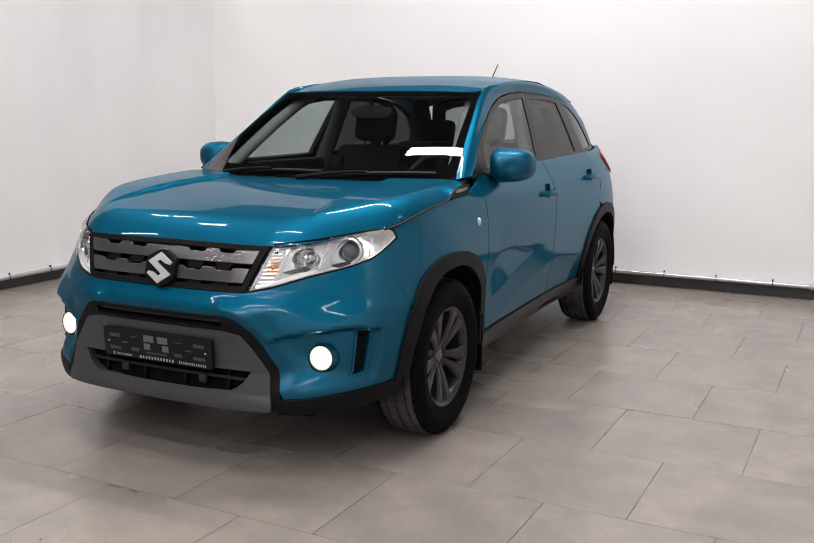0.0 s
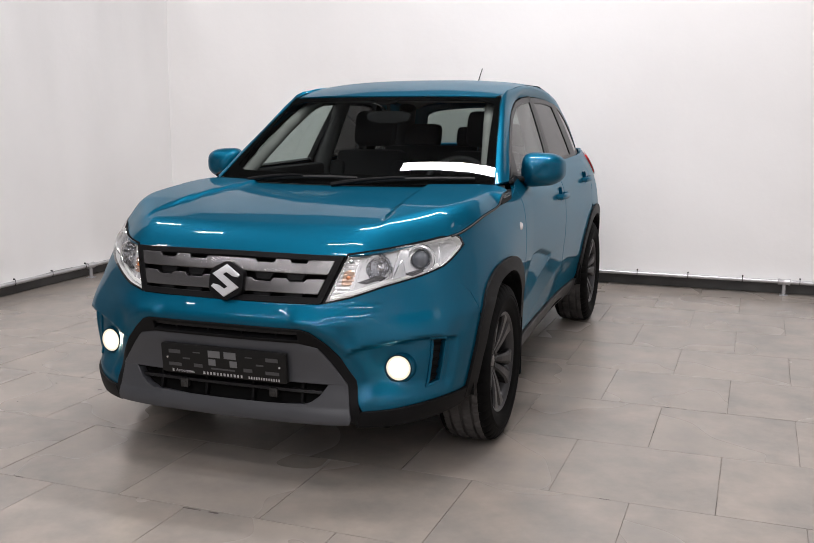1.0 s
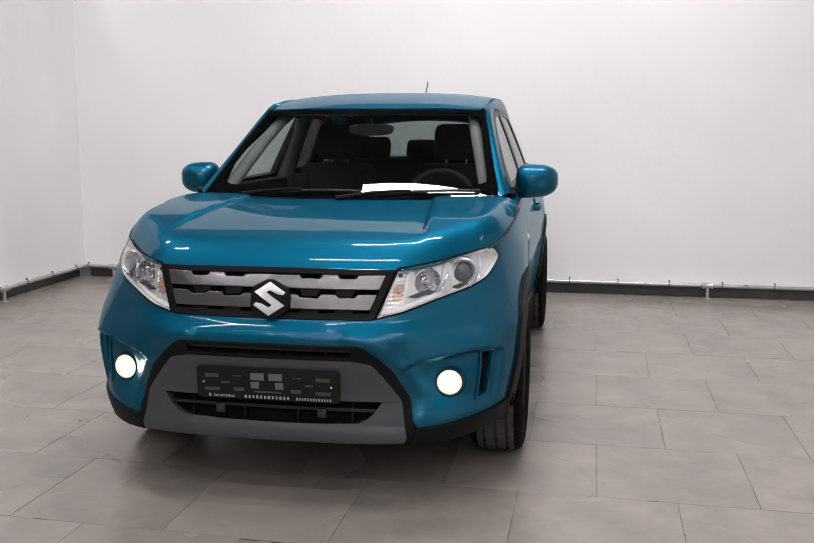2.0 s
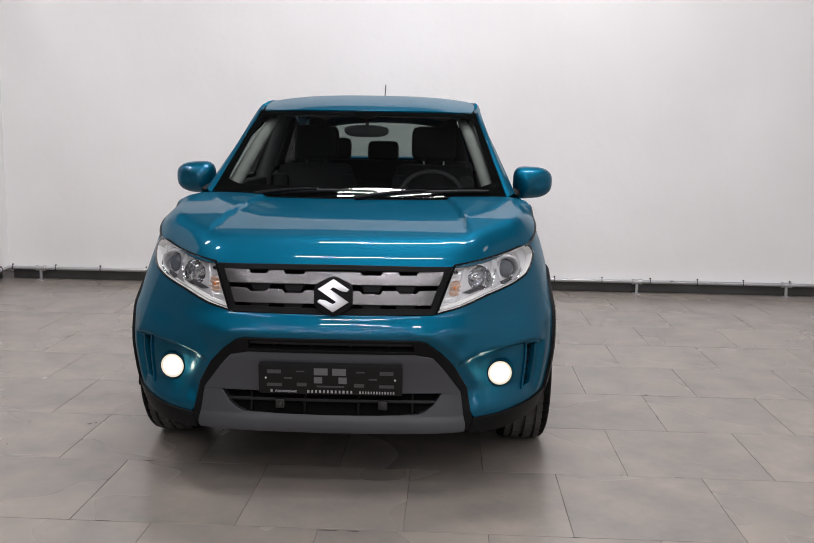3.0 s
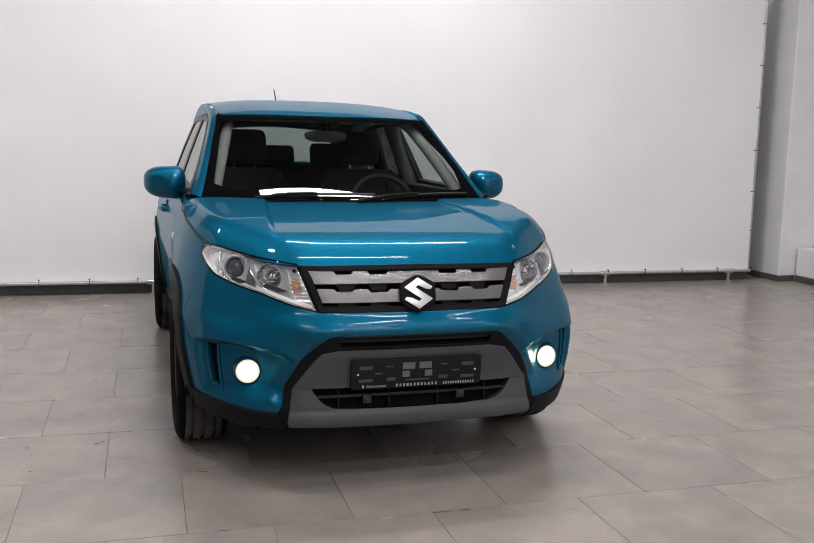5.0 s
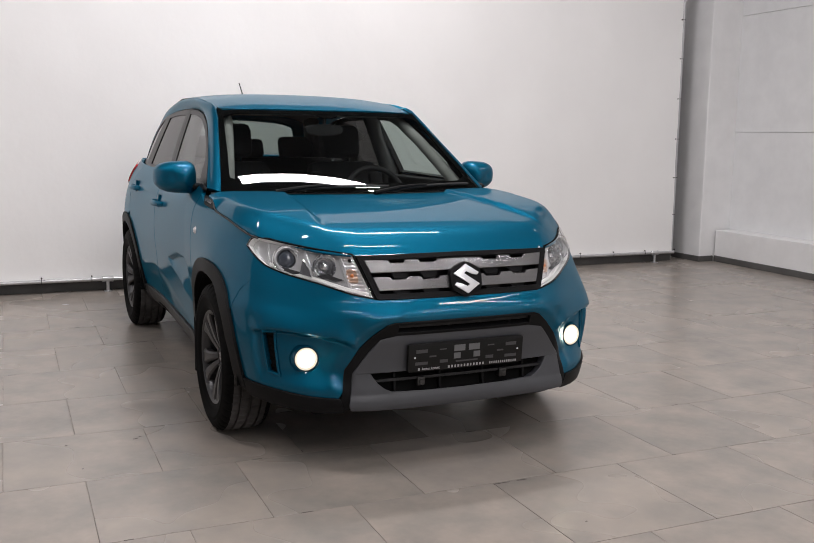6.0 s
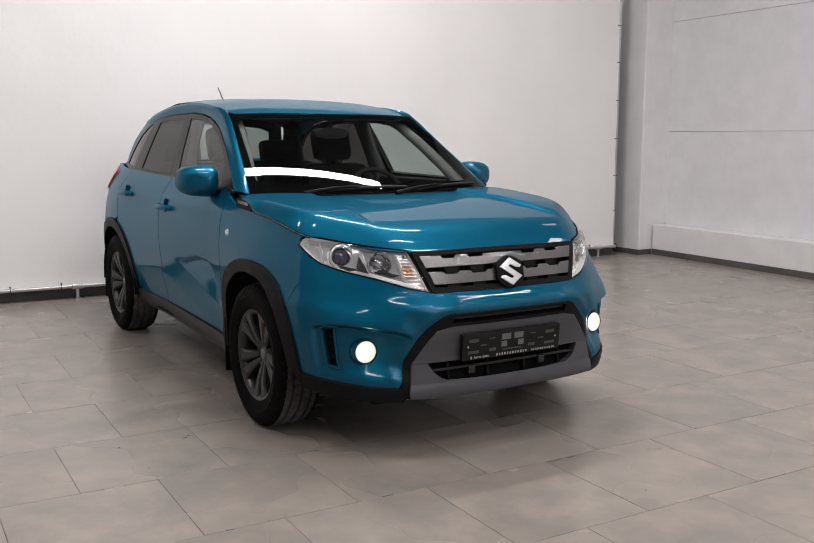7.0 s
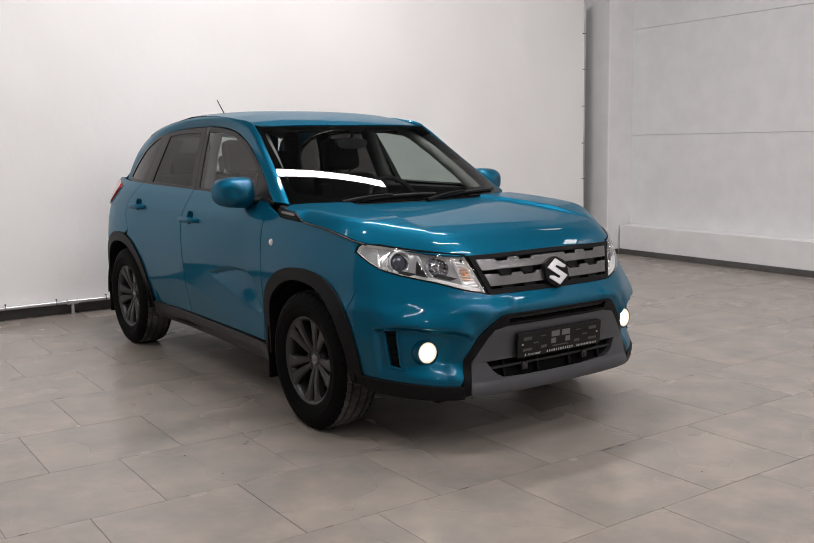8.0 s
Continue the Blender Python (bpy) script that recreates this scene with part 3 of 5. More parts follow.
# side walls stand a little askew
LEFT = pose(-3.465, 4.02, 0, 0, 0, 0.8)
RIGHT = pose(5.53, 3.69, 0, 0, 0, -3.0)
WALL_Y = 4.45
tagged(slab("wall_north", -8.5, 8.5, WALL_Y, WALL_Y + 0.2, 0, 3.1, WALL_PAINT), "white painted wall behind the backdrop")
# upper, west and south walls are unseen; their tones shape the car's reflections
tagged(slab("wall_north_upper", -8.5, 8.5, WALL_Y, WALL_Y + 0.2, 3.1, CEILING + 0.1, UPPER_PAINT), "unseen upper hall wall, dark grey to darken reflections")
tagged(slab("wall_west", -6.4, -6.2, -22.0, WALL_Y, 0, 2.7, HALL_PAINT), "unseen side wall of the hall, grey to darken door reflections")
tagged(slab("wall_west_upper", -6.4, -6.2, -22.0, WALL_Y, 2.7, CEILING + 0.1, UPPER_PAINT), "unseen upper side wall, dark grey to darken door reflections")
tagged(slab("wall_south", -8.5, 8.5, -22.2, -22.0, 0, CEILING + 0.1, WALL_PAINT), "unseen plain white wall added at the far end of the hall")
tagged(slab("ceiling", -8.5, 8.5, -22.2, WALL_Y + 0.2, CEILING, CEILING + 0.2, CEIL_PAINT), "plain grey hall ceiling")

# right wall: plinth, skirting and wide horizontal panels
wall_e = tagged(slab("wall_east", 0.30, 0.50, -26.2, 0.5, 0, CEILING + 0.1, PANEL_PAINT, RIGHT), "pale grey wall clad in wide panels")
for z0, z1 in ((0.346, 1.4075), (1.4105, 2.6390), (2.6420, 3.8725), (3.8755, 5.19)):
    bm = bmesh.new()
    box(bm, 0.21, 0.30, -16.0, 0.04, z0, z1, 0.002)
    bmesh.ops.transform(bm, matrix=RIGHT, verts=bm.verts)
    finish("wall_panel", bm, PANEL_PAINT, wall_e, smooth=False)
bm = bmesh.new()
box(bm, 0.0, 0.30, -16.0, -0.012, 0.05, 0.345, 0.006)
bmesh.ops.transform(bm, matrix=RIGHT, verts=bm.verts)
finish("plinth", bm, WALL_PAINT, wall_e, "white plastered plinth along the wall foot", smooth=False)
bm = bmesh.new()
box(bm, -0.012, 0.10, -16.0, -0.02, 0.0, 0.065, 0.004)
bmesh.ops.transform(bm, matrix=RIGHT, verts=bm.verts)
tagged(finish("baseboard", bm, DARK_SKIRT, smooth=False), "dark grey skirting at the panelled wall", kind="structure")

bm = bmesh.new()
box(bm, 5.335, 5.75, 3.70, WALL_Y, 0.0, CEILING, 0.012)
tagged(finish("pillar", bm, WALL_PAINT, smooth=False), "white painted square pillar in the corner", kind="structure")
# the strip below the backdrop also paints in the shade under the sheet
for x0, x1, y0, y1, zt, what in ((5.320, 5.52, 3.685, WALL_Y, 0.06, "round the pillar"), (-3.42, 5.10, 0.03, 0.10, 0.085, "and shade under the backdrop"), (4.90, 5.320, WALL_Y - 0.02, WALL_Y, 0.07, "at the back wall")):
    bm = bmesh.new()
    box(bm, x0, x1, y0, y1, 0.0, zt, 0.004)
    if "backdrop" in what:
        bmesh.ops.transform(bm, matrix=BACK, verts=bm.verts)
    tagged(finish("baseboard", bm, DARK_SKIRT, smooth=False), "dark grey skirting " + what, kind="structure")
# same strip at the side sheet: skirting with the shade in its dark colour
bm = bmesh.new()
box(bm, -0.12, -0.04, -3.3, 0.0, 0.0, 0.085, 0.004)
bmesh.ops.transform(bm, matrix=LEFT, verts=bm.verts)
tagged(finish("baseboard", bm, DARK_SKIRT, smooth=False), "dark grey skirting and shade under the side backdrop", kind="structure")


def cloth(name, length, height, place, label, seed, folds):
    """A hung vinyl sheet with slack folds, in its own x (along) and z; a rounded edge at its foot."""
    bm = bmesh.new()
    nx, nz = int(length / 0.06), int(height / 0.06)
    grid = []
    for j in range(nz + 1):
        row = []
        for i in range(nx + 1):
            x, z = length * i / nx, 0.115 + (height - 0.115) * j / nz
            sag = 0.014 * noise.noise((x * 0.55 + seed, z * 0.9, 1.3)) + 0.006 * noise.noise((x * 2.3 + 0.8 * z, z * 2.0 + seed, 5.1))
            sag += 0.010 * math.exp(-z / 0.5) * noise.noise((x * 3.1, z * 1.4 + seed, 9.0))
            sag += folds * noise.noise((x * 1.7 + seed, z * 0.22, 3.7)) + 0.35 * folds * noise.noise((x * 4.6 + 0.6 * z, z * 0.5, seed))
            sag += 0.012 * math.exp(-((z - 0.13) / 0.03) ** 2)
            row.append(bm.verts.new(place @ Vector((x, -0.03 - sag, z + 0.010 * noise.noise((x * 2.2, seed, 0)) * (j == 0)))))
        grid.append(row)
    for j in range(nz):
        for i in range(nx):
            bm.faces.new((grid[j][i], grid[j][i + 1], grid[j + 1][i + 1], grid[j + 1][i]))
    rim = [e for e in bm.edges if len(e.link_faces) == 1]
    ex = bmesh.ops.extrude_edge_only(bm, edges=rim)
    back = place.to_3x3() @ Vector((0, 0.012, 0))
    for g in ex["geom"]:
        if isinstance(g, bmesh.types.BMVert):
            g.co += back
    return tagged(finish(name, bm, VINYL), label, "backdrop")


cloth("backdrop", 8.50, 3.02, BACK @ pose(-3.455, 0, 0), "white vinyl photo backdrop stretched over a pipe frame", 3.0, 0.012)
cloth("backdrop", 3.3, 3.02, LEFT @ pose(0, -3.3, 0, 0, 0, 90), "white vinyl side backdrop with soft folds", 11.0, 0.035)


def rail(name, length, place, feet, label, start, pitch):
    """A pipe with ties along it and short feet."""
    top = new(name)
    top.matrix_world = place
    tagged(top, label, "pipe frame")
    bm = bmesh.new()
    tube(bm, [(0, 0, 0), (length, 0, 0)], 0.016, 12)
    part("pipe", bm, PIPE_METAL, top)
    tie = None
    n = int((length - start) / pitch) + 1
    for k in range(n):
        x = start + pitch * k + 0.012 * math.sin(k * 5.1)
        if tie is None:
            bm = bmesh.new()
            tube(bm, [(0, -0.008, 0.030), (0, -0.018, 0.020), (0, -0.021, 0), (0, -0.013, -0.018)], 0.0028, 6)
            tube(bm, [(0, 0.0, 0.030), (0, -0.013, 0.030)], 0.0065, 8)
            tie = part("tie", bm, SEAL, top)
            tie.location = (x, 0, 0)
        else:
            t = tie.copy()
            scene.collection.objects.link(t)
            t.location = (x, 0, 0)
    foot = None
    for x in feet:
        if foot is None:
            bm = bmesh.new()
            tube(bm, [(0, 0, -0.104), (0, 0, 0.0)], 0.014, 10)
            tube(bm, [(-0.045, 0, 0), (-0.04, 0, 0), (-0.015, 0, 0), (0.015, 0, 0), (0.04, 0, 0), (0.045, 0, 0)], [0.022, 0.026, 0.022, 0.022, 0.026, 0.022], 12)
            box(bm, -0.03, 0.03, -0.03, 0.03, -0.105, -0.099)
            foot = part("foot", bm, PIPE_METAL, top)
            foot.location = (x, 0, 0)
        else:
            t = foot.copy()
            scene.collection.objects.link(t)
            t.location = (x, 0, 0)
    return top


rail("backdrop_rail", 8.50, BACK @ pose(-3.43, -0.055, 0.105), (0.30, 2.58, 5.576, 6.85, 8.24), "galvanised pipe with ties holding the backdrop foot", 0.05, 0.402)
rail("backdrop_rail", 3.2, LEFT @ pose(0.055, -3.25, 0.105, 0, 0, 90), (0.45, 1.9), "galvanised pipe with ties along the side backdrop foot", 0.2, 0.402)
rail("backdrop_rail", 2.95, pose(5.055, 3.835, 0.105, 0, -90, 0), (), "upright galvanised pipe with ties at the backdrop edge", 0.408, 0.411)

# the frame above: top pipe of both sheets
for m, n in ((BACK @ pose(-3.43, 0.01, 3.04), 8.50), (LEFT @ pose(0.0, -3.25, 3.04, 0, 0, 90), 3.2)):
    bm = bmesh.new()
    tube(bm, [(0, 0, 0), (n, 0, 0)], 0.02, 12)
    top_pipe = finish("backdrop_top_pipe", bm, PIPE_METAL)
    top_pipe.matrix_world = m
    tagged(top_pipe, "galvanised pipe carrying the white backdrop", "pipe frame")

# ---- lamp housings under the ceiling, added fill lamps included ----
for lx, ly, ls, lt, lw in LAMPS:
    lampo = thing("ceiling_lamp", "white ceiling lamp housing with a lit underside, for added fill lamps too", "ceiling lamp", "ceiling lamps", lx, ly, CEILING)
    bm = bmesh.new()
    box(bm, -ls / 2 - 0.02, ls / 2 + 0.02, -lt / 2 - 0.02, lt / 2 + 0.02, -0.08, 0.0, 0.006)
    part("housing", bm, CEIL_PAINT, lampo, smooth=False)

# ---- the car ----
car = thing("car", "teal metallic compact crossover with black cladding and lit fog lamps", "car")
GAPW = 0.0013

# outlines on the side, as (y, z)
ARCH_F = [(0.452, 0.30), (0.455, 0.45), (0.452, 0.56), (0.420, 0.625), (0.350, 0.690), (0.220, 0.748), (0.075, 0.771), (-0.065, 0.768), (-0.180, 0.742), (-0.290, 0.680), (-0.360, 0.600), (-0.400, 0.520), (-0.420, 0.42), (-0.425, 0.30)]
ARCH_F_IN = [(0.395, 0.30), (0.398, 0.45), (0.388, 0.545), (0.350, 0.605), (0.285, 0.652), (0.190, 0.695), (0.075, 0.717), (-0.050, 0.713), (-0.145, 0.688), (-0.235, 0.632), (-0.300, 0.560), (-0.335, 0.490), (-0.355, 0.42), (-0.360, 0.30)]
ARCH_R = [(2.115, 0.30), (2.135, 0.45), (2.185, 0.56), (2.250, 0.640), (2.350, 0.715), (2.470, 0.757), (2.590, 0.772), (2.710, 0.765), (2.830, 0.728), (2.915, 0.670), (2.965, 0.60), (2.99, 0.52), (3.00, 0.42), (3.00, 0.30)]
ARCH_R_IN = [(2.180, 0.30), (2.195, 0.45), (2.240, 0.545), (2.300, 0.610), (2.390, 0.668), (2.490, 0.702), (2.590, 0.714), (2.690, 0.708), (2.785, 0.678), (2.855, 0.628), (2.900, 0.56), (2.92, 0.49), (2.93, 0.42), (2.93, 0.30)]


def between(a, b, t):
    return [(p[0] + t * (q[0] - p[0]), p[1] + t * (q[1] - p[1])) for p, q in zip(a, b)]


def flowing(pts, n=44):
    """A smooth line through points."""
    k, t = np.linspace(0, 1, len(pts)), np.linspace(0, 1, n)
    return list(zip(spline(k, [p[0] for p in pts], t).tolist(), spline(k, [p[1] for p in pts], t).tolist()))


MID_F, MID_R = between(ARCH_F, ARCH_F_IN, 0.5), between(ARCH_R, ARCH_R_IN, 0.5)

# lower front
LAMP_LOW = [(0.383, 0.698), (0.469, 0.716), (0.576, 0.752), (0.680, 0.781), (0.735, 0.806), (0.762, 0.840), (0.776, 0.876)]
LAMP_TOP = [(0.762, 0.900), (0.745, 0.914), (0.700, 0.906), (0.653, 0.896), (0.560, 0.880), (0.449, 0.866)]
SURROUND = [(0.524, 0.290), (0.514, 0.335), (0.498, 0.420), (0.450, 0.506), (0.400, 0.558), (0.350, 0.598), (0.320, 0.607)]

bumper_half = [(S_AT[0], 0.692)] + fx((0.20, 0.692), (0.375, 0.692), *LAMP_LOW[:5]) + fy((-0.385, 0.70), (-0.36, 0.625)) + [from_y(*p) for p in MID_F[11:13]] + fy((-0.392, 0.350), (-0.46, 0.338)) \
    + fx((0.755, 0.330), (0.620, 0.312), (0.530, 0.308)) + fx(*SURROUND[1:]) + [(S_AT[0], 0.607)]
duct = fx((0.721, 0.383), (0.734, 0.553), (0.776, 0.553), (0.757, 0.392))
duct_other = [(2 * S_AT[0] - s, z) for s, z in duct][::-1]
fog_s, fog_z = from_x(0.624, 0.450)
fog_hole = [(fog_s + 0.055 * math.cos(math.pi * k / 11), fog_z + 0.052 * math.sin(math.pi * k / 11)) for k in range(22)]
bumper = panel("front_bumper", inset(both(bumper_half), 0.0006), skin, BUMPER_PAINT, car, 0.0125, depth=0.02, holes=(duct, duct_other, fog_hole, [(2 * S_AT[0] - s, z) for s, z in fog_hole][::-1]), label="teal metallic front bumper cover")

fender_poly = fy((0.492, 0.345), (0.472, 0.66), (0.458, 0.95), (0.455, 1.040), (0.300, 0.996), (0.10, 0.984), (-0.148, 0.960), (-0.285, 0.920)) + fx((0.750, 0.918), (0.767, 0.900), (0.780, 0.873), (0.764, 0.838), (0.737, 0.803)) \
    + fy((-0.380, 0.70), (-0.355, 0.625)) + [from_y(*p) for p in MID_F[10:0:-1]]
fenders = pair("front_fender", inset(fender_poly, 0.0006), skin, PAINT, car, step=0.022, depth=0.02)
for f in fenders:
    f["label"] = "teal front fender"

belt = lambda y: 1.080 + 0.020 * (y - 0.5)
door_f = fy((0.500, 0.345), (0.480, 0.66), (0.466, 0.95), (0.463, 1.045), (0.50, 1.079), (0.85, belt(0.85)), (1.2, belt(1.2)), (1.49, belt(1.49)), (1.512, 0.98), (1.525, 0.90), (1.516, 0.64), (1.535, 0.345))
door_r = fy((1.543, 0.345), (1.524, 0.64), (1.533, 0.90), (1.520, 0.98), (1.498, belt(1.5)), (1.9, belt(1.9)), (2.38, belt(2.38)), (2.49, 1.00), (2.50, 0.90), (2.440, 0.80)) + [from_y(*p) for p in MID_R[5:0:-1]] + fy((2.10, 0.345))
quarter = fy((2.388, belt(2.38)), (2.60, belt(2.6)), (2.80, 1.130)) + [(3.02, 1.145), (3.45, 1.14), (4.05, 1.12), (4.05, 0.42), (3.45, 0.42), (3.02, 0.42)] + [from_y(*p) for p in MID_R[12:5:-1]] + fy((2.448, 0.80), (2.508, 0.90), (2.498, 1.00))
HANDLES = {"front_door": (1.400, 0.926), "rear_door": (2.285, 0.966)}


def cup_rim(y, z, r=0.041):
    """Outline of the hand hollow behind a door handle."""
    return [from_y(y - 0.005 + r * 1.02 * math.cos(2 * math.pi * k / 24), z + 0.010 + r * math.sin(2 * math.pi * k / 24)) for k in range(24)]


doors = []
for nm, poly in (("front_door", door_f), ("rear_door", door_r)):
    for d in pair(nm, inset(poly, GAPW), skin, PAINT, car, step=0.0125, depth=0.02, holes=(cup_rim(*HANDLES[nm]),)):
        d["label"] = "closed teal " + nm.replace("_", " ")
        doors.append(d)
pair("rear_quarter", quarter, skin, PAINT, car, step=0.03, depth=0.02)
pair("rear_bumper", [(3.03, 0.22), (4.05, 0.22), (4.05, 0.41), (3.03, 0.41)], skin, PLASTIC, car, step=0.05, offset=0.005)

# dark inner shell, so that joints are dark
shell = fy((-0.30, 0.60), (-0.30, 0.86), (0.1, 0.95), (0.45, 1.03), (2.6, 1.08)) + [(4.05, 1.08), (4.05, 0.3), (3.05, 0.3), (3.05, 0.60)] + [from_y(*p) for p in ARCH_R[10:0:-1]] + fy((2.10, 0.30), (0.47, 0.30)) + [from_y(*p) for p in ARCH_F[1:11]]
pair("inner_shell", shell, skin, UNDER, car, step=0.06, offset=-0.016, depth=0.004)

# cladding
for a, b in ((ARCH_F, ARCH_F_IN), (ARCH_R, ARCH_R_IN)):
    pair("arch_cladding", [from_y(*p) for p in flowing(a)] + [from_y(*p) for p in flowing(b)[::-1]], skin, PLASTIC, car, step=0.03, offset=0.012, depth=0.035, label="black plastic wheel arch cladding")
pair("sill_cladding", fy((0.45, 0.235), (2.12, 0.235), (2.13, 0.339), (0.46, 0.330)), skin, SILL_PLASTIC, car, step=0.04, offset=0.010, depth=0.05, label="black plastic sill cladding, greyed for the floor's reflection")
valance = fx((0.505, 0.250), (0.62, 0.252)) + fy((-0.54, 0.262), (-0.44, 0.275), (-0.395, 0.31), (-0.40, 0.345), (-0.46, 0.334)) + fx((0.755, 0.326), (0.62, 0.308), (0.525, 0.304))
pair("lower_valance", valance, skin, PLASTIC, car, step=0.03, offset=0.010, depth=0.05, label="black plastic lower bumper corner")

# black surround and grey insert
slot = fx((0.303, 0.563), (0.303, 0.600))
slot = [(2 * S_AT[0] - slot[0][0], 0.563), slot[0], slot[1], (2 * S_AT[0] - slot[1][0], 0.600)]
grey_up = [(S_AT[0], 0.553)] + fx((0.303, 0.553), (0.369, 0.538), (0.410, 0.490), (0.447, 0.439), (0.471, 0.405)) + [(S_AT[0], 0.405)]
sur_half = [(S_AT[0], 0.606)] + fx(*[(x - 0.002, z - 0.002) for x, z in SURROUND[::-1]], (0.530, 0.262), (0.491, 0.262), (0.486, 0.314), (0.473, 0.405), (0.449, 0.439), (0.412, 0.492), (0.370, 0.541), (0.303, 0.556)) + [(S_AT[0], 0.556)]
panel("intake_surround", both(sur_half), skin, PLASTIC, bumper, 0.02, offset=0.006, depth=0.03, holes=(slot,), label="black plastic intake surround")
panel("bumper_insert", both(grey_up), skin, GREY_PLASTIC, bumper, 0.012, offset=0.012, depth=0.03, label="matt grey bumper insert",
      push=lambda uv: -0.45 * np.clip(uv[:, 1] - 0.531, 0, 0.03))
low_half = fx((0.471, 0.402), (0.484, 0.314), (0.488, 0.285), (0.482, 0.270), (0.25, 0.264)) + [(S_AT[0], 0.263)]
bite = fx((0.409, 0.402), (0.395, 0.380), (0.379, 0.357), (0.352, 0.335), (0.322, 0.322), (0.18, 0.317)) + [(S_AT[0], 0.316)]
mir = lambda pts: [(2 * S_AT[0] - s, z) for s, z in pts]
low_poly = low_half + mir(low_half[:-1][::-1]) + mir(bite[:-1]) + bite[::-1]
panel("skid_plate", low_poly, skin, GREY_PLASTIC, bumper, 0.01, offset=0.010, depth=0.04, label="matt grey skid plate",
      push=lambda uv: 0.34 * np.clip(0.320 - uv[:, 1], 0, 0.045))

# recesses behind grille, slot and intake, with slats
for zs, half, dep in (((0.560, 0.605), 0.31, 0.03), ((0.30, 0.41), 0.43, 0.035), ((0.685, 0.870), 0.45, 0.040)):
    h = [(S_AT[0], zs[0])] + fx((half * 0.5, zs[0]), (half, zs[0]), (half, zs[1]), (half * 0.5, zs[1])) + [(S_AT[0], zs[1])]
    panel("intake_backing", both(h), skin, UNDER, bumper, 0.03, offset=-dep, depth=0.002)
for z, half, off in ((0.581, 0.305, -0.008), (0.366, 0.385, -0.004)):
    pts = [(2 * S_AT[0] - from_x(half, z)[0], z), (from_x(half, z)[0], z), (from_x(half, z + 0.007)[0], z + 0.007), (2 * S_AT[0] - from_x(half, z + 0.007)[0], z + 0.007)]
    panel("intake_slat", pts, skin, SLAT_PLASTIC, bumper, 0.03, offset=off, depth=0.025)
for x0, z0, z1 in [(x, 0.563, 0.603) for x in (-0.21, -0.07, 0.07, 0.21)] + [(x, 0.318, 0.402) for x in (-0.30, -0.10, 0.10, 0.30)]:
    a, b = from_x(x0 - 0.003, z0)[0], from_x(x0 + 0.003, z0)[0]
    panel("intake_rib", [(min(a, b), z0), (max(a, b), z0), (max(a, b), z1), (min(a, b), z1)], skin, PLASTIC, bumper, 0.04, offset=-0.012, depth=0.02)
for x in (-0.19, 0.19):
    y = float(skin(np.array([from_x(x, 0.36)]))[0, 1])
    bm = bmesh.new()
    box(bm, x - 0.017, x + 0.017, y - 0.004, y + 0.02, 0.337, 0.372, 0.004)
    box(bm, x - 0.010, x + 0.010, y - 0.008, y, 0.343, 0.362, 0.003)
    part("tow_bracket", bm, STEEL, bumper)

# grille
grille_half = [(S_AT[0], 0.864)] + fx((0.434, 0.860), (0.428, 0.840), (0.375, 0.700), (0.365, 0.695)) + [(S_AT[0], 0.694)]
inner_half = [(S_AT[0], 0.850)] + fx((0.412, 0.846), (0.362, 0.712)) + [(S_AT[0], 0.710)]
grille = panel("grille", both(grille_half), skin, PLASTIC, car, 0.025, offset=0.004, depth=0.02, holes=(inset(both(inner_half), 0.001),), label="black front grille with two silver bars")


def grille_bar(z_top, z_low, x_end, tooth):
    """Half of a silver bar, with stepped notches."""
    zt, zl = z_top, z_low
    up = [(0.0015, zt - 0.002), (0.098, zt - 0.002), (0.110, zt - tooth), (0.175, zt - tooth), (0.187, zt), (0.235, zt), (0.247, zt - tooth * 0.9), (0.305, zt - tooth * 0.9), (0.317, zt), (x_end, zt + 0.002)]
    low = [(x_end - 0.018, zl - 0.002), (0.0015, zl)]
    return up + low


for zt, zl, xe in ((0.841, 0.800, 0.405), (0.776, 0.731, 0.378)):
    for bar in pair("grille_bar", fx(*grille_bar(zt, zl, xe, 0.012)), skin, SATIN_SILVER, grille, step=0.03, offset=0.004, depth=0.022, label="satin silver grille bar"):
        pass
for zt in (0.795, 0.729):
    for k in (0.0, 0.125):
        pair("grille_rib", fx((0.108 + k, zt), (0.178 + k, zt), (0.168 + k, zt - 0.020), (0.118 + k, zt - 0.020)), skin, PLASTIC, grille, step=0.05, offset=-0.004, depth=0.012)


def on_front(x, z, off=0.0):
    """A pose on the front skin: x right, -y out."""
    uv = np.array([from_x(x, z)])
    p, n = skin(uv)[0], normals_of(skin, uv)[0]
    n = Vector(n)
    up = (Vector((0, 0, 1)) - n * n.z).normalized()
    m = Matrix((up.cross(n), -n, up)).transposed().to_4x4()
    m.translation = Vector(p) + n * off
    return m


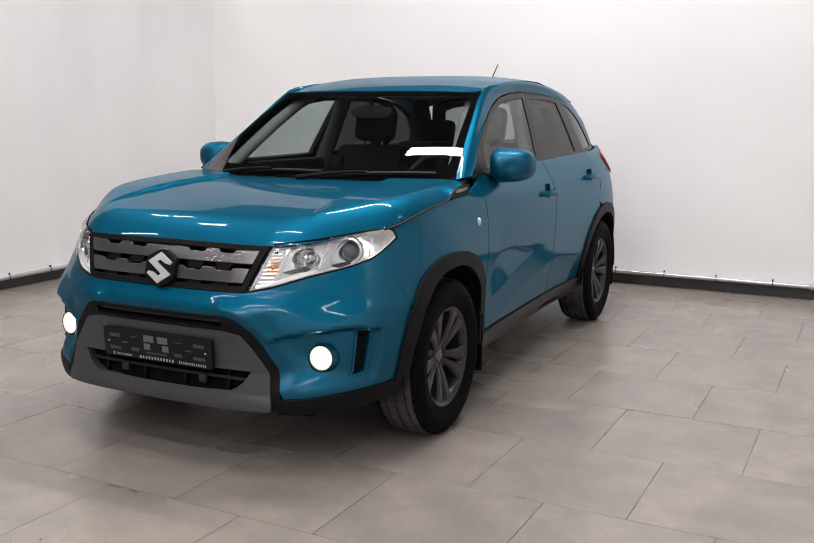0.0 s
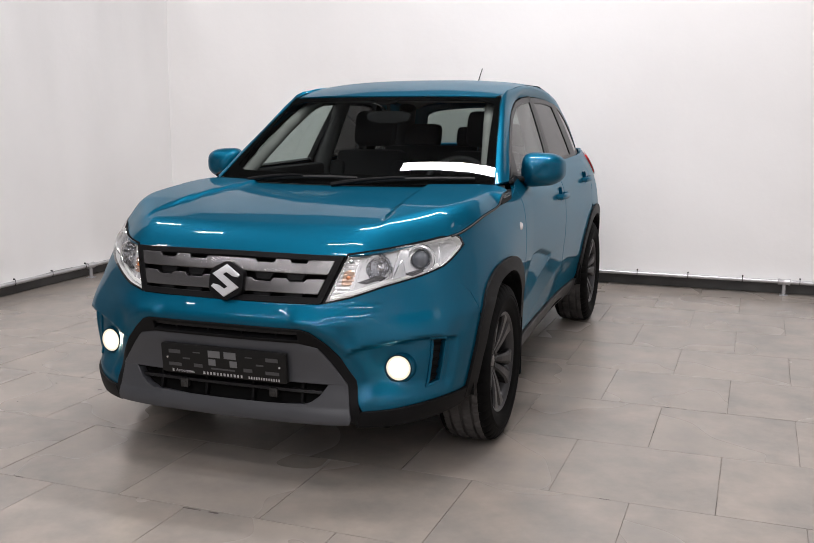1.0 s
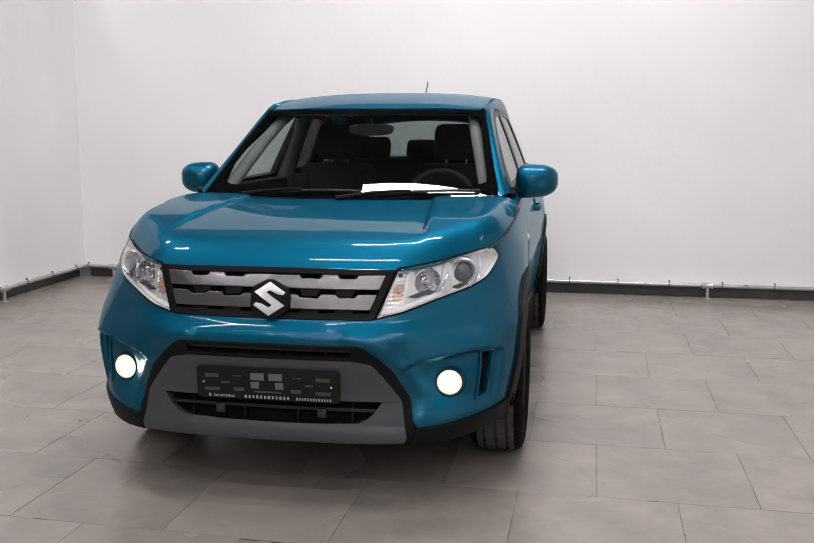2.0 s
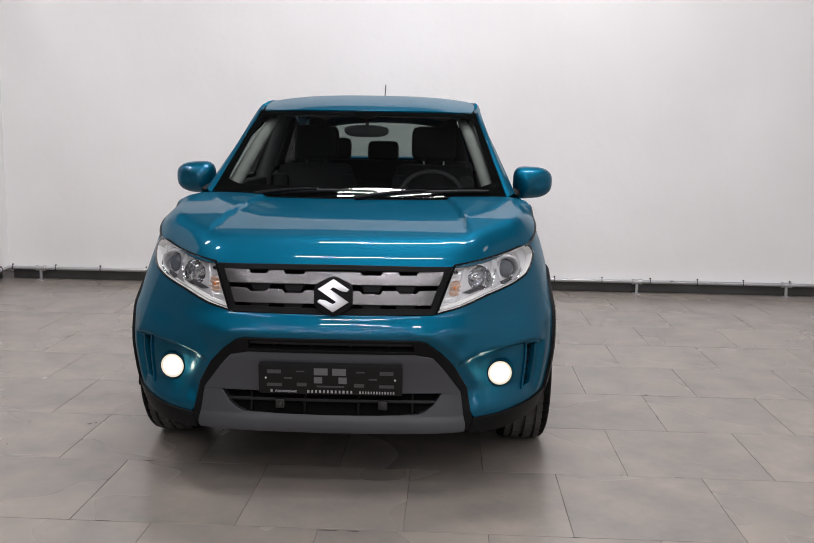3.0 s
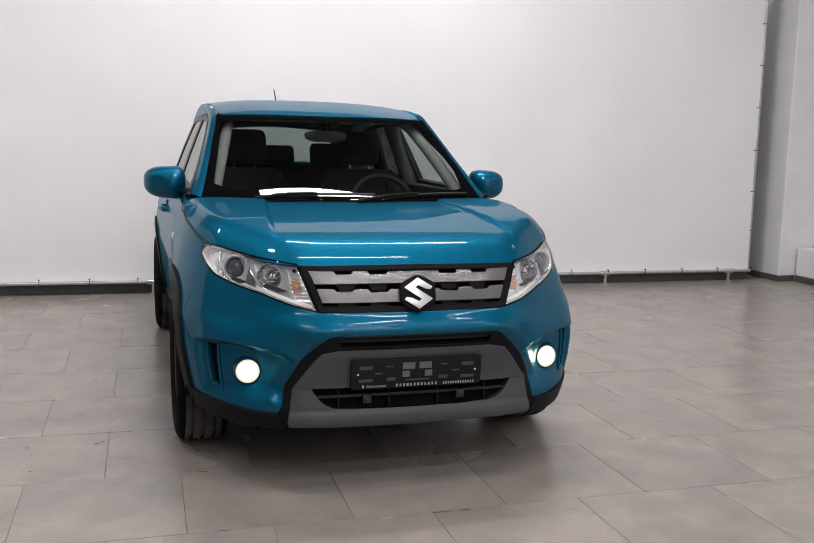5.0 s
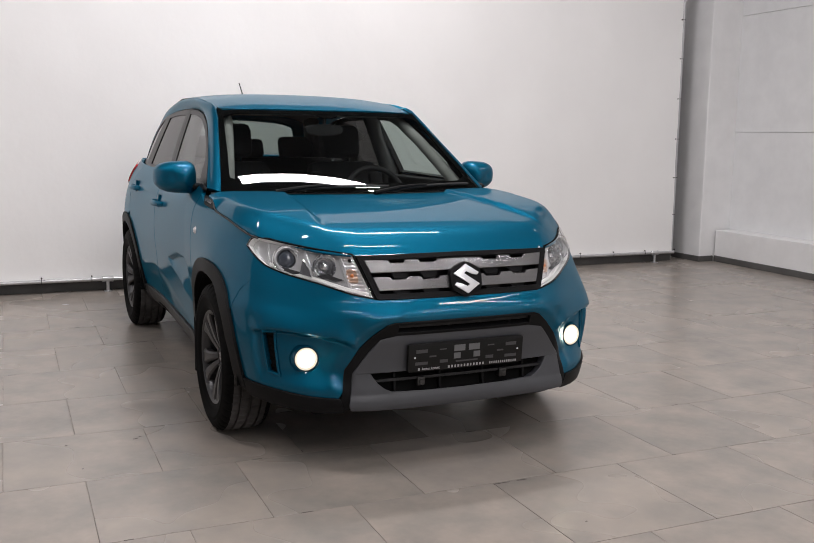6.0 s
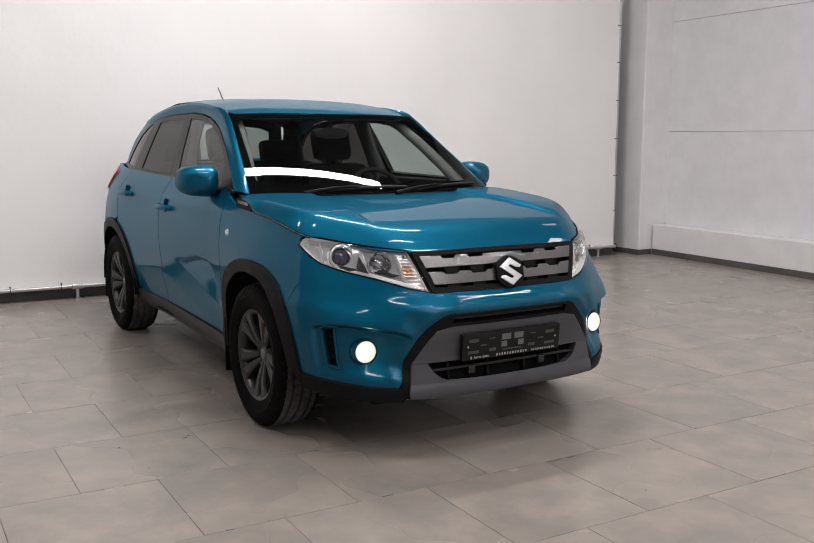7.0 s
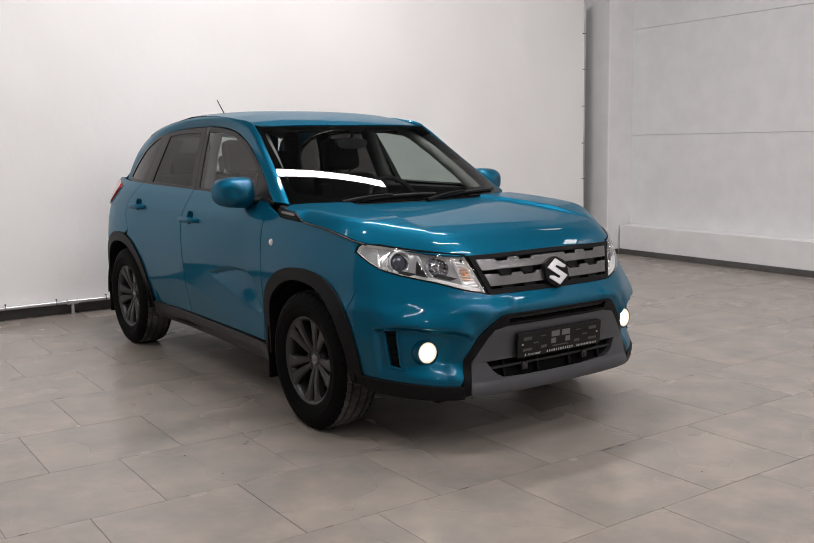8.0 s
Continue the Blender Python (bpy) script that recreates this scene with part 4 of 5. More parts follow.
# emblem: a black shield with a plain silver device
m_logo = on_front(0.006, 0.757, 0.022)
bm = bmesh.new()
prism(bm, rounded([(0, -0.076), (0.070, -0.040), (0.070, 0.040), (0, 0.076), (-0.070, 0.040), (-0.070, -0.040)], 2, 0.12), m_logo, 0.03, 0.004)
shield = part("emblem_shield", bm, PLASTIC, grille)
bm = bmesh.new()
m_dev = m_logo @ pose(0, -0.006, 0) @ Matrix.Diagonal((1.22, 1, 1.08, 1))
a = [(0, 0.056), (0.047, 0.022), (0.040, 0.013), (0.022, 0.016), (0.0, 0.030), (-0.012, 0.021), (0.047, -0.021), (0, -0.056), (-0.047, -0.022), (-0.040, -0.013), (-0.022, -0.016), (0.0, -0.030), (0.012, -0.021), (-0.047, 0.021)]
prism(bm, a, m_dev, 0.008, 0.0015)
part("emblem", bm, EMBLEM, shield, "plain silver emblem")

# number plate holder, empty, with slots and a printed foot
bm = bmesh.new()
m_plate = on_front(0, 0.470, 0.034)
m_plate = Matrix.Translation(m_plate.translation) @ pose(0, 0, 0, 4, 0, 0)
prism(bm, rounded([(-0.262, -0.064), (0.262, -0.064), (0.262, 0.050), (-0.262, 0.050)], 2, 0.02), m_plate, 0.016, 0.003)
holder = part("plate_holder", bm, FRAME_BLACK, car, "empty black number plate holder with a printed foot")
for x, z, w, h in ((-0.205, 0.020, 0.050, 0.014), (-0.205, -0.030, 0.055, 0.012), (-0.155, -0.004, 0.03, 0.006), (-0.110, 0.022, 0.030, 0.004), (-0.105, -0.028, 0.036, 0.013), (-0.035, 0.022, 0.050, 0.026), (0.032, 0.022, 0.050, 0.026), (-0.045, -0.010, 0.030, 0.024), (0.045, -0.010, 0.030, 0.024), (0.0, -0.034, 0.10, 0.006),
                   (0.205, 0.020, 0.050, 0.014), (0.205, -0.030, 0.055, 0.012), (0.155, -0.004, 0.03, 0.006), (0.110, 0.022, 0.030, 0.004), (0.105, -0.028, 0.036, 0.013)):
    bm = bmesh.new()
    prism(bm, [(x - w / 2, z - h / 2), (x + w / 2, z - h / 2), (x + w / 2, z + h / 2), (x - w / 2, z + h / 2)], m_plate @ pose(0, -0.0012, 0), 0.002)
    part("holder_slot", bm, SLOT_PALE if h > 0.02 else SLOT, holder)
for x in (-0.236, 0.236):
    bm = bmesh.new()
    lathe(bm, [(0.0, 0.004), (0.004, 0.003), (0.005, 0.0)], m_plate @ pose(x, 0, -0.004, 90, 0, 0), 12)
    part("screw", bm, CHROME, holder)


def print_bars(x0, x1, count, h):
    """One row of plain upright bars in place of a line of print."""
    pitch = (x1 - x0) / count
    bm = bmesh.new()
    for k in range(count):
        x = x0 + pitch * (k + 0.5)
        w = pitch * (0.22 if k % 3 else 0.28)
        prism(bm, [(x - w, -0.059), (x + w, -0.059), (x + w, -0.059 + h), (x - w, -0.059 + h)], m_plate @ pose(0, -0.001, 0), 0.002)
    part("print_bar", bm, PRINT_BAR, holder)


print_bars(-0.222, -0.209, 1, 0.011)
print_bars(-0.088, 0.084, 12, 0.0105)
print_bars(0.104, 0.236, 13, 0.0095)
words = bpy.data.curves.new("holder_print", "FONT")
words.body, words.size, words.align_x, words.extrude = "Автосервис", 0.0140, "LEFT", 0.0004
words_ob = new("holder_print_curve", words)
bpy.context.view_layer.update()
text_mesh = bpy.data.meshes.new_from_object(words_ob.evaluated_get(bpy.context.evaluated_depsgraph_get()))
bpy.data.objects.remove(words_ob)
text_mesh.transform(m_plate @ pose(-0.203, -0.0012, -0.058, 90, 0, 0))
text_mesh.materials.clear()
text_mesh.materials.append(PRINT)
ob = new("print_word", text_mesh)
ob.parent = holder

# bonnet
hood_edge = [(float(x), float(y)) for x, y in EDGE[::12] if y < 0.285]
rear_edge = [(0.80, 0.285), (0.74, 0.335), (0.66, 0.330), (0.50, 0.268), (0.35, 0.222), (0.18, 0.194), (0.0, 0.186)]
hood_half = hood_edge + rear_edge
hood_poly = hood_half + [(-x, y) for x, y in hood_half[-2:0:-1]]
hood = panel("bonnet", inset(hood_poly, 0.0015), hood_skin, PAINT, car, 0.016, depth=0.010, label="teal metallic bonnet with soft ridges")

# black tube added as the dark shade line between bonnet and fender
gap_at = np.array([(x, y) for x, y in EDGE[::20] if -0.36 < y < 0.20])
gap_line = hood_skin(gap_at)
for sx in (-1, 1):
    bm = bmesh.new()
    tube(bm, [(sx * (p[0] + 0.0035), p[1], p[2] - 0.005) for p in gap_line], 0.0042, 8)
    part("bonnet_seal", bm, SEAL, car, "black tube for the shaded gap along the bonnet edge")

# black garnish with a bright strip at the rear of each bonnet edge
badge_poly = fy((0.115, 0.990), (0.292, 1.001), (0.360, 1.038), (0.165, 1.032))
for g, fl in zip(pair("side_garnish", rounded(badge_poly, 1, 0.1), skin, PLASTIC, car, step=0.03, offset=0.006, depth=0.02, label="black garnish with a bright strip"), (False, True)):
    panel("bright_strip", rounded(fy((0.165, 1.010), (0.290, 1.017), (0.308, 1.026), (0.180, 1.021)), 1, 0.1), skin, SATIN_SILVER, g, 0.03, offset=0.011, depth=0.006, flip=fl)
    panel("sail_foot", rounded(fy((0.455, 1.060), (0.600, 1.079), (0.560, 1.087), (0.470, 1.075)), 1, 0.1), skin, PLASTIC, g, 0.03, offset=0.005, depth=0.02, flip=fl)

# cowl and windscreen
both_x = lambda half: half + [(-x, y) for x, y in half[::-1] if abs(x) > 1e-6]


def cowl_skin(uv):
    x, y = uv[:, 0], uv[:, 1]
    return np.stack([x, y, 1.035 + 0.10 * (y - 0.2) - 0.01 * x ** 2], 1)


panel("cowl", both_x([(0.0, 0.17), (0.35, 0.20), (0.66, 0.31), (0.79, 0.28), (0.765, 0.42), (0.60, 0.42), (0.35, 0.34), (0.0, 0.30)]), cowl_skin, PLASTIC, car, 0.06, depth=0.02, label="black cowl panel")
band_out = [(-1.0, 0.0), (-0.5, 0.0), (0.0, 0.0), (0.5, 0.0), (1.0, 0.0), (1.0, 0.5), (1.0, 1.0), (0.5, 1.0), (0.0, 1.0), (-0.5, 1.0), (-1.0, 1.0), (-1.0, 0.5)]
band_in = rounded([(-0.945, 0.095), (0.945, 0.095), (0.945, 0.945), (-0.945, 0.945)], 2, 0.06)
panel("windscreen", band_out, windscreen, CLEAR_GLASS, car, 0.06, offset=0.001, depth=0.004, label="clear raked windscreen").visible_shadow = False
panel("windscreen_border", band_out, windscreen, FRIT, car, 0.06, offset=-0.004, depth=0.004, holes=(band_in,), label="black printed windscreen border")
panel("mirror_patch", rounded([(-0.07, 0.90), (0.07, 0.90), (0.12, 0.955), (-0.12, 0.955)], 2), windscreen, FRIT, car, 0.05, offset=-0.006, depth=0.004)

# painted side frame: screen pillar, roof rail and rear pillar
LOW_T = [(0.470, 1.072), (0.560, 1.130), (0.660, 1.205), (0.810, 1.298), (1.000, 1.396), (1.200, 1.460), (1.420, 1.490), (1.700, 1.497), (2.000, 1.490), (2.250, 1.470), (2.460, 1.434), (2.640, 1.362), (2.775, 1.256), (2.880, 1.125)]
UP_T = [(0.728, 0.384, 1.058), (0.707, 0.484, 1.133), (0.683, 0.598, 1.214), (0.650, 0.762, 1.328), (0.611, 0.992, 1.484), (0.613, 1.150, 1.522), (0.616, 1.380, 1.549), (0.616, 1.700, 1.558), (0.608, 2.000, 1.550), (0.590, 2.300, 1.528), (0.578, 2.550, 1.494), (0.562, 2.745, 1.450), (0.600, 2.920, 1.330), (0.645, 3.030, 1.130)]
_low3 = [tuple(q) for q in glasshouse(np.array(LOW_T))]


def side_frame_skin(uv):
    t, c = uv[:, 0], uv[:, 1]
    a, b = lerp_curve(_low3, t), lerp_curve(UP_T, t)
    w = c[:, None]
    mid = a * (1 - w) + b * w
    outw = np.stack([np.full_like(t, 0.75), -0.30 * np.clip((0.40 - t) / 0.15, 0, 1), 0.5 - 0.15 * np.clip((0.40 - t) / 0.15, 0, 1)], 1)
    return mid + outw * ((0.010 + 0.010 * np.clip((t - 0.32) / 0.1, 0, 1) - 0.010 * np.clip((t - 0.6) / 0.2, 0, 1)) * np.sin(math.pi * np.clip(c, 0, 1) ** (1.0 + 0.7 * np.clip((0.40 - t) / 0.15, 0, 1))))[:, None]


pair("side_frame", [(0.0, 0.0), (1.0, 0.0), (1.0, 1.0), (0.0, 1.0)], side_frame_skin, PAINT, car, step=0.04, depth=0.02, label="teal screen pillar and roof rail")

# roof
roof_half = [(0.0, 0.906), (0.15, 0.912), (0.30, 0.928), (0.45, 0.956), (0.572, 0.988), (0.591, 1.10), (0.597, 1.20), (0.598, 1.4), (0.588, 2.2), (0.575, 2.5), (0.545, 2.68), (0.42, 2.86), (0.22, 2.92), (0.0, 2.94)]
roof = panel("roof", both_x(roof_half), roof_skin, PAINT, car, 0.04, depth=0.03, label="teal metallic roof")
pair("roof_channel", [(0.575, 0.994), (0.590, 1.000), (0.600, 1.08), (0.608, 1.20), (0.609, 2.2), (0.590, 2.66), (0.548, 2.68), (0.589, 2.2), (0.598, 1.20), (0.589, 1.07)], roof_skin, UNDER, car, step=0.05, offset=0.001, depth=0.01, label="black roof channel strip")
panel("headliner", both_x([(0.0, 0.97), (0.3, 0.99), (0.54, 1.04), (0.54, 2.75), (0.0, 2.85)]), roof_skin, LINER, car, 0.08, offset=-0.045, depth=0.01, label="pale grey cloth headliner")

# side windows: black frames and panes
WINDOWS = (
    ("front", [(0.495, 1.074), (0.560, 1.122), (0.660, 1.197), (0.810, 1.290), (1.000, 1.388), (1.200, 1.452), (1.420, 1.482), (1.630, 1.489), (1.500, belt(1.5) - 0.006), (1.0, belt(1.0) - 0.006)],
     [(0.690, 1.100), (0.730, 1.205), (0.830, 1.279), (1.000, 1.364), (1.190, 1.428), (1.400, 1.456), (1.575, 1.461), (1.455, 1.112), (1.05, 1.104)], SIDE_GLASS, doors[0:2]),
    ("rear", [(1.506, belt(1.5) - 0.006), (1.636, 1.489), (1.850, 1.488), (2.050, 1.481), (2.290, 1.460), (2.400, belt(2.4) - 0.006), (1.95, belt(1.95) - 0.006)],
     [(1.585, 1.115), (1.690, 1.459), (1.880, 1.460), (2.050, 1.455), (2.185, 1.442), (2.245, 1.128), (1.95, 1.122)], DARK_GLASS, doors[2:4]),
    ("quarter", [(2.406, belt(2.4) - 0.006), (2.296, 1.459), (2.445, 1.434), (2.625, 1.362), (2.760, 1.256), (2.860, 1.130), (2.62, belt(2.62) - 0.004)],
     [(2.470, 1.138), (2.340, 1.440), (2.450, 1.414), (2.605, 1.350), (2.730, 1.248), (2.815, 1.148), (2.62, 1.140)], DARK_GLASS, (car, car)),
)
for nm, outer, pane, gmat, owners in WINDOWS:
    for owner, fl in zip(owners, (False, True)):
        panel("window_frame", outer, glasshouse, FRAME_BLACK, owner, 0.05, offset=0.002, depth=0.03, holes=(pane,), flip=fl, label="black window frame")
        panel("window_pane", inset(pane, -0.008), glasshouse, gmat, owner, 0.07, offset=-0.003, depth=0.004, flip=fl, label="tinted privacy glass" if gmat is DARK_GLASS else "clear side glass").visible_shadow = False

# rear of the cabin
def rear_screen(uv):
    a, b = uv[:, 0], uv[:, 1]
    bend = 1 - a * a
    w = b[:, None]
    return np.stack([0.66 * a, 3.10 + 0.08 * bend, np.full_like(a, 1.11)], 1) * (1 - w) + np.stack([0.50 * a, 2.76 + 0.165 * bend, 1.452 + 0.052 * bend], 1) * w


panel("rear_screen", rounded([(-0.84, 0.16), (0.84, 0.16), (0.84, 0.88), (-0.84, 0.88)], 2, 0.08), rear_screen, glass("rear_screen_glass", (0.42, 0.46, 0.44)), car, 0.1, depth=0.004, out=-1).visible_shadow = False
panel("tailgate", [(-1.0, 0.0), (1.0, 0.0), (1.0, 1.0), (-1.0, 1.0)], rear_screen, PAINT, car, 0.08, depth=0.02, out=-1, holes=(rounded([(-0.84, 0.16), (0.84, 0.16), (0.84, 0.88), (-0.84, 0.88)], 2, 0.08),), label="teal tailgate round the rear screen")
tail = [(2.82, 1.085), (2.90, 1.115), (3.05, 1.12), (3.35, 1.10), (3.40, 0.96), (3.14, 0.935), (2.98, 0.955), (2.88, 1.02)]
pair("tail_lamp", rounded(tail, 2), skin, RED, car, step=0.04, offset=0.014, depth=0.03, label="red tail lamp")

# underbody
bm = bmesh.new()
box(bm, -0.62, 0.62, -0.70, 3.10, 0.23, 0.30, 0.02)
box(bm, -0.80, 0.80, 0.45, 2.05, 0.25, 0.33, 0.02)
part("underbody", bm, UNDER, car, "dark underbody")


# ---- head lamps ----
lamp_poly = LAMP_LOW + LAMP_TOP
lamp_poly_s = fx(*lamp_poly)


def on_skin(s, z, off):
    uv = np.array([(s, z)])
    p, n = skin(uv)[0], Vector(normals_of(skin, uv)[0])
    return Vector(p) + n * off, n


def flipped(bm):
    bmesh.ops.scale(bm, vec=(-1, 1, 1), verts=bm.verts)
    bmesh.ops.reverse_faces(bm, faces=bm.faces)
    return bm


for fl in (False, True):
    cups = []
    for x, z, r in ((0.672, 0.842, 0.040), (0.553, 0.820, 0.043)):
        s, _ = from_x(x, z)
        cups.append([(s + r * math.cos(k * math.pi / 10), z + r * math.sin(k * math.pi / 10)) for k in range(20)])
    shell_l = panel("headlamp", inset(lamp_poly_s, 0.003), skin, LAMP_SHELL, car, 0.012, offset=-0.030, depth=0.004, holes=tuple(cups), flip=fl, label="clear headlamp with projector, reflector and amber corner")
    # black strip laid over the lamp's edge as the shade in its gap
    panel("lamp_seal", inset(lamp_poly_s, -0.0022), skin, UNDER, shell_l, 0.03, offset=0.0010, depth=0.006, holes=(inset(lamp_poly_s, 0.0006),), flip=fl, label="black strip for the shaded gap round the headlamp")
    panel("lamp_rim", lamp_poly_s, skin, PALE_SHELL, shell_l, 0.03, offset=-0.003, depth=0.03, holes=(inset(lamp_poly_s, 0.0016),), flip=fl)
    panel("lens", inset(lamp_poly_s, 0.002), skin, LENS_GLASS, shell_l, 0.03, offset=0.006, depth=0.004, flip=fl).visible_shadow = False
    for x, z, r, kind in ((0.672, 0.842, 0.047, "projector"), (0.553, 0.820, 0.043, "reflector"), (0.458, 0.788, 0.021, "amber")):
        s, _ = from_x(x, z)
        p, n = on_skin(s, z, -0.022)
        aim = (n + Vector((0, -1.6, 0))).normalized()
        m = aim.to_track_quat("Z", "Y").to_matrix().to_4x4()
        m.translation = p
        bm = bmesh.new()
        if kind == "projector":
            lathe(bm, [(r * 0.78, -0.020), (r * 0.80, -0.004), (r * 0.88, 0.010), (r * 0.96, 0.014), (r * 1.05, 0.010), (r * 1.12, -0.004), (r * 1.14, -0.025)], m, 40)
        else:
            lathe(bm, [(0.008, -0.056), (r * 0.48, -0.050), (r * 0.76, -0.036), (r * 0.98, -0.014), (r * 1.10, 0.006), (r * 1.15, 0.008), (r * 1.18, 0.002), (r * 1.18, -0.030)], m, 18)
        if fl:
            flipped(bm)
        if kind == "amber":
            bm.free()
        else:
            part("bowl", bm, REFLECTOR if kind == "projector" else CHROME, shell_l, smooth=kind == "projector")
        bm = bmesh.new()
        if kind == "projector":
            lathe(bm, [(0.0, 0.012), (r * 0.30, 0.010), (r * 0.55, 0.003), (r * 0.70, -0.006), (r * 0.78, -0.016)], m, 40)
        elif kind == "reflector":
            lathe(bm, [(0.0, -0.006), (r * 0.20, -0.009), (r * 0.26, -0.016), (r * 0.26, -0.026), (r * 0.20, -0.030), (r * 0.20, -0.042), (r * 0.36, -0.043), (r * 0.36, -0.052)], m, 24)
        else:
            lathe(bm, [(0.0, 0.006), (r * 0.3, 0.003), (r * 0.52, -0.006), (r * 0.56, -0.028)], m, 24)
        if fl:
            flipped(bm)
        part("projector_lens" if kind == "projector" else kind + "_bulb", bm, PROJECTOR if kind == "projector" else (CHROME if kind == "reflector" else AMBER), shell_l, "" if kind != "amber" else "amber indicator")
    panel("indicator_chamber", fx((0.398, 0.713), (0.466, 0.729), (0.494, 0.860), (0.452, 0.862)), skin, REFLECTOR, shell_l, 0.005, offset=-0.026, depth=0.006, flip=fl, push=lambda uv: 0.0016 * np.sin(uv[:, 1] * 430))
    m_pin = on_front(0.462, 0.846, -0.016)
    bm = bmesh.new()
    lathe(bm, [(0.0, 0.002), (0.006, 0.002), (0.0075, 0.0), (0.0075, -0.01)], m_pin @ pose(0, 0, 0, 90, 0, 0), 14)
    if fl:
        flipped(bm)
    part("adjuster", bm, GLOSS_BLACK, shell_l)
    # the bulb's faint amber glow, painted as a tint on this panel
    panel("amber_reflector", rounded(fx((0.436, 0.758), (0.476, 0.762), (0.482, 0.800), (0.468, 0.816), (0.444, 0.808)), 2, 0.18), skin, AMBER_PALE, shell_l, 0.004, offset=-0.0205, depth=0.003, flip=fl, push=lambda uv: 0.0022 * np.sin(uv[:, 1] * 430), label="indicator reflector tinted with the amber bulb's glow")
    # bright facets between the bowls
    for x0, z0, x1, z1, w in ((0.500, 0.862, 0.470, 0.735, 0.005), (0.612, 0.880, 0.600, 0.772, 0.004), (0.72, 0.895, 0.735, 0.825, 0.006)):
        a, b = from_x(x0, z0), from_x(x1, z1)
        panel("divider", [(a[0] - w, a[1]), (b[0] - w, b[1]), (b[0] + w, b[1]), (a[0] + w, a[1])], skin, REFLECTOR, shell_l, 0.03, offset=-0.020, depth=0.03, flip=fl)
    a = fx((0.402, 0.714), (0.480, 0.731), (0.580, 0.765), (0.680, 0.794), (0.728, 0.815), (0.725, 0.822), (0.677, 0.801), (0.577, 0.772), (0.477, 0.738), (0.404, 0.721))
    # dark wedges paint the dark reflections below the bowls
    for shade in (((0.494, 0.770), (0.520, 0.766), (0.575, 0.784), (0.560, 0.790)), ((0.625, 0.790), (0.655, 0.786), (0.700, 0.803), (0.690, 0.808))):
        panel("bezel_shade", fx(*shade), skin, SHADE_GREY, shell_l, 0.03, offset=-0.017, depth=0.01, flip=fl)
    # a chrome collar behind each bowl
    for x, z, r in ((0.672, 0.842, 0.060),):
        s, _ = from_x(x, z)
        p, n = on_skin(s, z, -0.026)
        m = (n + Vector((0, -1.6, 0))).normalized().to_track_quat("Z", "Y").to_matrix().to_4x4()
        m.translation = p
        bm = bmesh.new()
        lathe(bm, [(r * 0.80, 0.004), (r * 0.88, 0.010), (r * 0.93, 0.011), (r * 0.97, 0.007), (r, -0.004)], m, 40)
        if fl:
            flipped(bm)
        part("collar", bm, CHROME, shell_l)
    panel("spire", fx((0.596, 0.775), (0.632, 0.786), (0.616, 0.842)), skin, CHROME, shell_l, 0.03, offset=-0.008, depth=0.016, flip=fl)
    panel("lower_bezel", a, skin, PALE_SHELL, shell_l, 0.03, offset=-0.018, depth=0.02, flip=fl)

# ---- fog lamps, ducts ----
for fl in (False, True):
    s, z = from_x(0.624, 0.450)
    p, n = on_skin(s, z, 0.014)
    m = (n * 0.5 + Vector((0, -1, 0))).normalized().to_track_quat("Z", "Y").to_matrix().to_4x4()
    m.translation = p
    bm = bmesh.new()
    lathe(bm, [(0, -0.03), (0.043, -0.03), (0.0452, 0.003), (0.047, 0.006), (0.0495, 0.003), (0.0505, -0.03)], m, 40)
    if fl:
        flipped(bm)
    fog = part("fog_lamp", bm, PLASTIC, bumper, "round fog lamp, lit warm white")
    bm = bmesh.new()
    lathe(bm, [(0.0488, -0.004), (0.0496, 0.003), (0.0515, 0.003), (0.055, -0.004), (0.060, -0.016), (0.062, -0.05)], m, 40)
    if fl:
        flipped(bm)
    part("fog_bezel", bm, BUMPER_PAINT, fog, "teal ring round the fog lamp")
    bm = bmesh.new()
    lathe(bm, [(0.02373, -0.007), (0.03051, -0.003), (0.03729, 0.001)], m, 40)
    if fl:
        flipped(bm)
    part("fog_reflector", bm, FOG_RIM, fog)
    bm = bmesh.new()
    lathe(bm, [(0.03729, 0.001), (0.04181, 0.004), (0.0452, 0.004), (0.04633, 0.001)], m, 40)
    if fl:
        flipped(bm)
    part("fog_lens_edge", bm, FOG_EDGE, fog)
    bm = bmesh.new()
    lathe(bm, [(0, 0.006), (0.01356, 0.004), (0.02034, 0), (0.02486, -0.007)], m, 40)
    if fl:
        flipped(bm)
    part("fog_bulb", bm, FOG_GLOW, fog)
    panel("duct", inset(duct, -0.006), skin, PLASTIC, bumper, 0.03, offset=-0.018, depth=0.004, flip=fl, label="black side duct")
    panel("duct_rim", inset(duct, -0.0065), skin, BUMPER_PAINT, bumper, 0.03, offset=0.007, depth=0.022, holes=(inset(duct, -0.001),), flip=fl, label="raised teal rim of the side duct")
    for k in range(5):
        z = 0.405 + 0.03 * k
        a, b = from_x(0.727 + 0.0022 * k, z)[0], from_x(0.757 + 0.0034 * k, z)[0]
        panel("duct_slat", [(a, z), (b, z), (b, z + 0.006), (a, z + 0.006)], skin, UNDER, bumper, 0.05, offset=-0.012, depth=0.006, flip=fl)

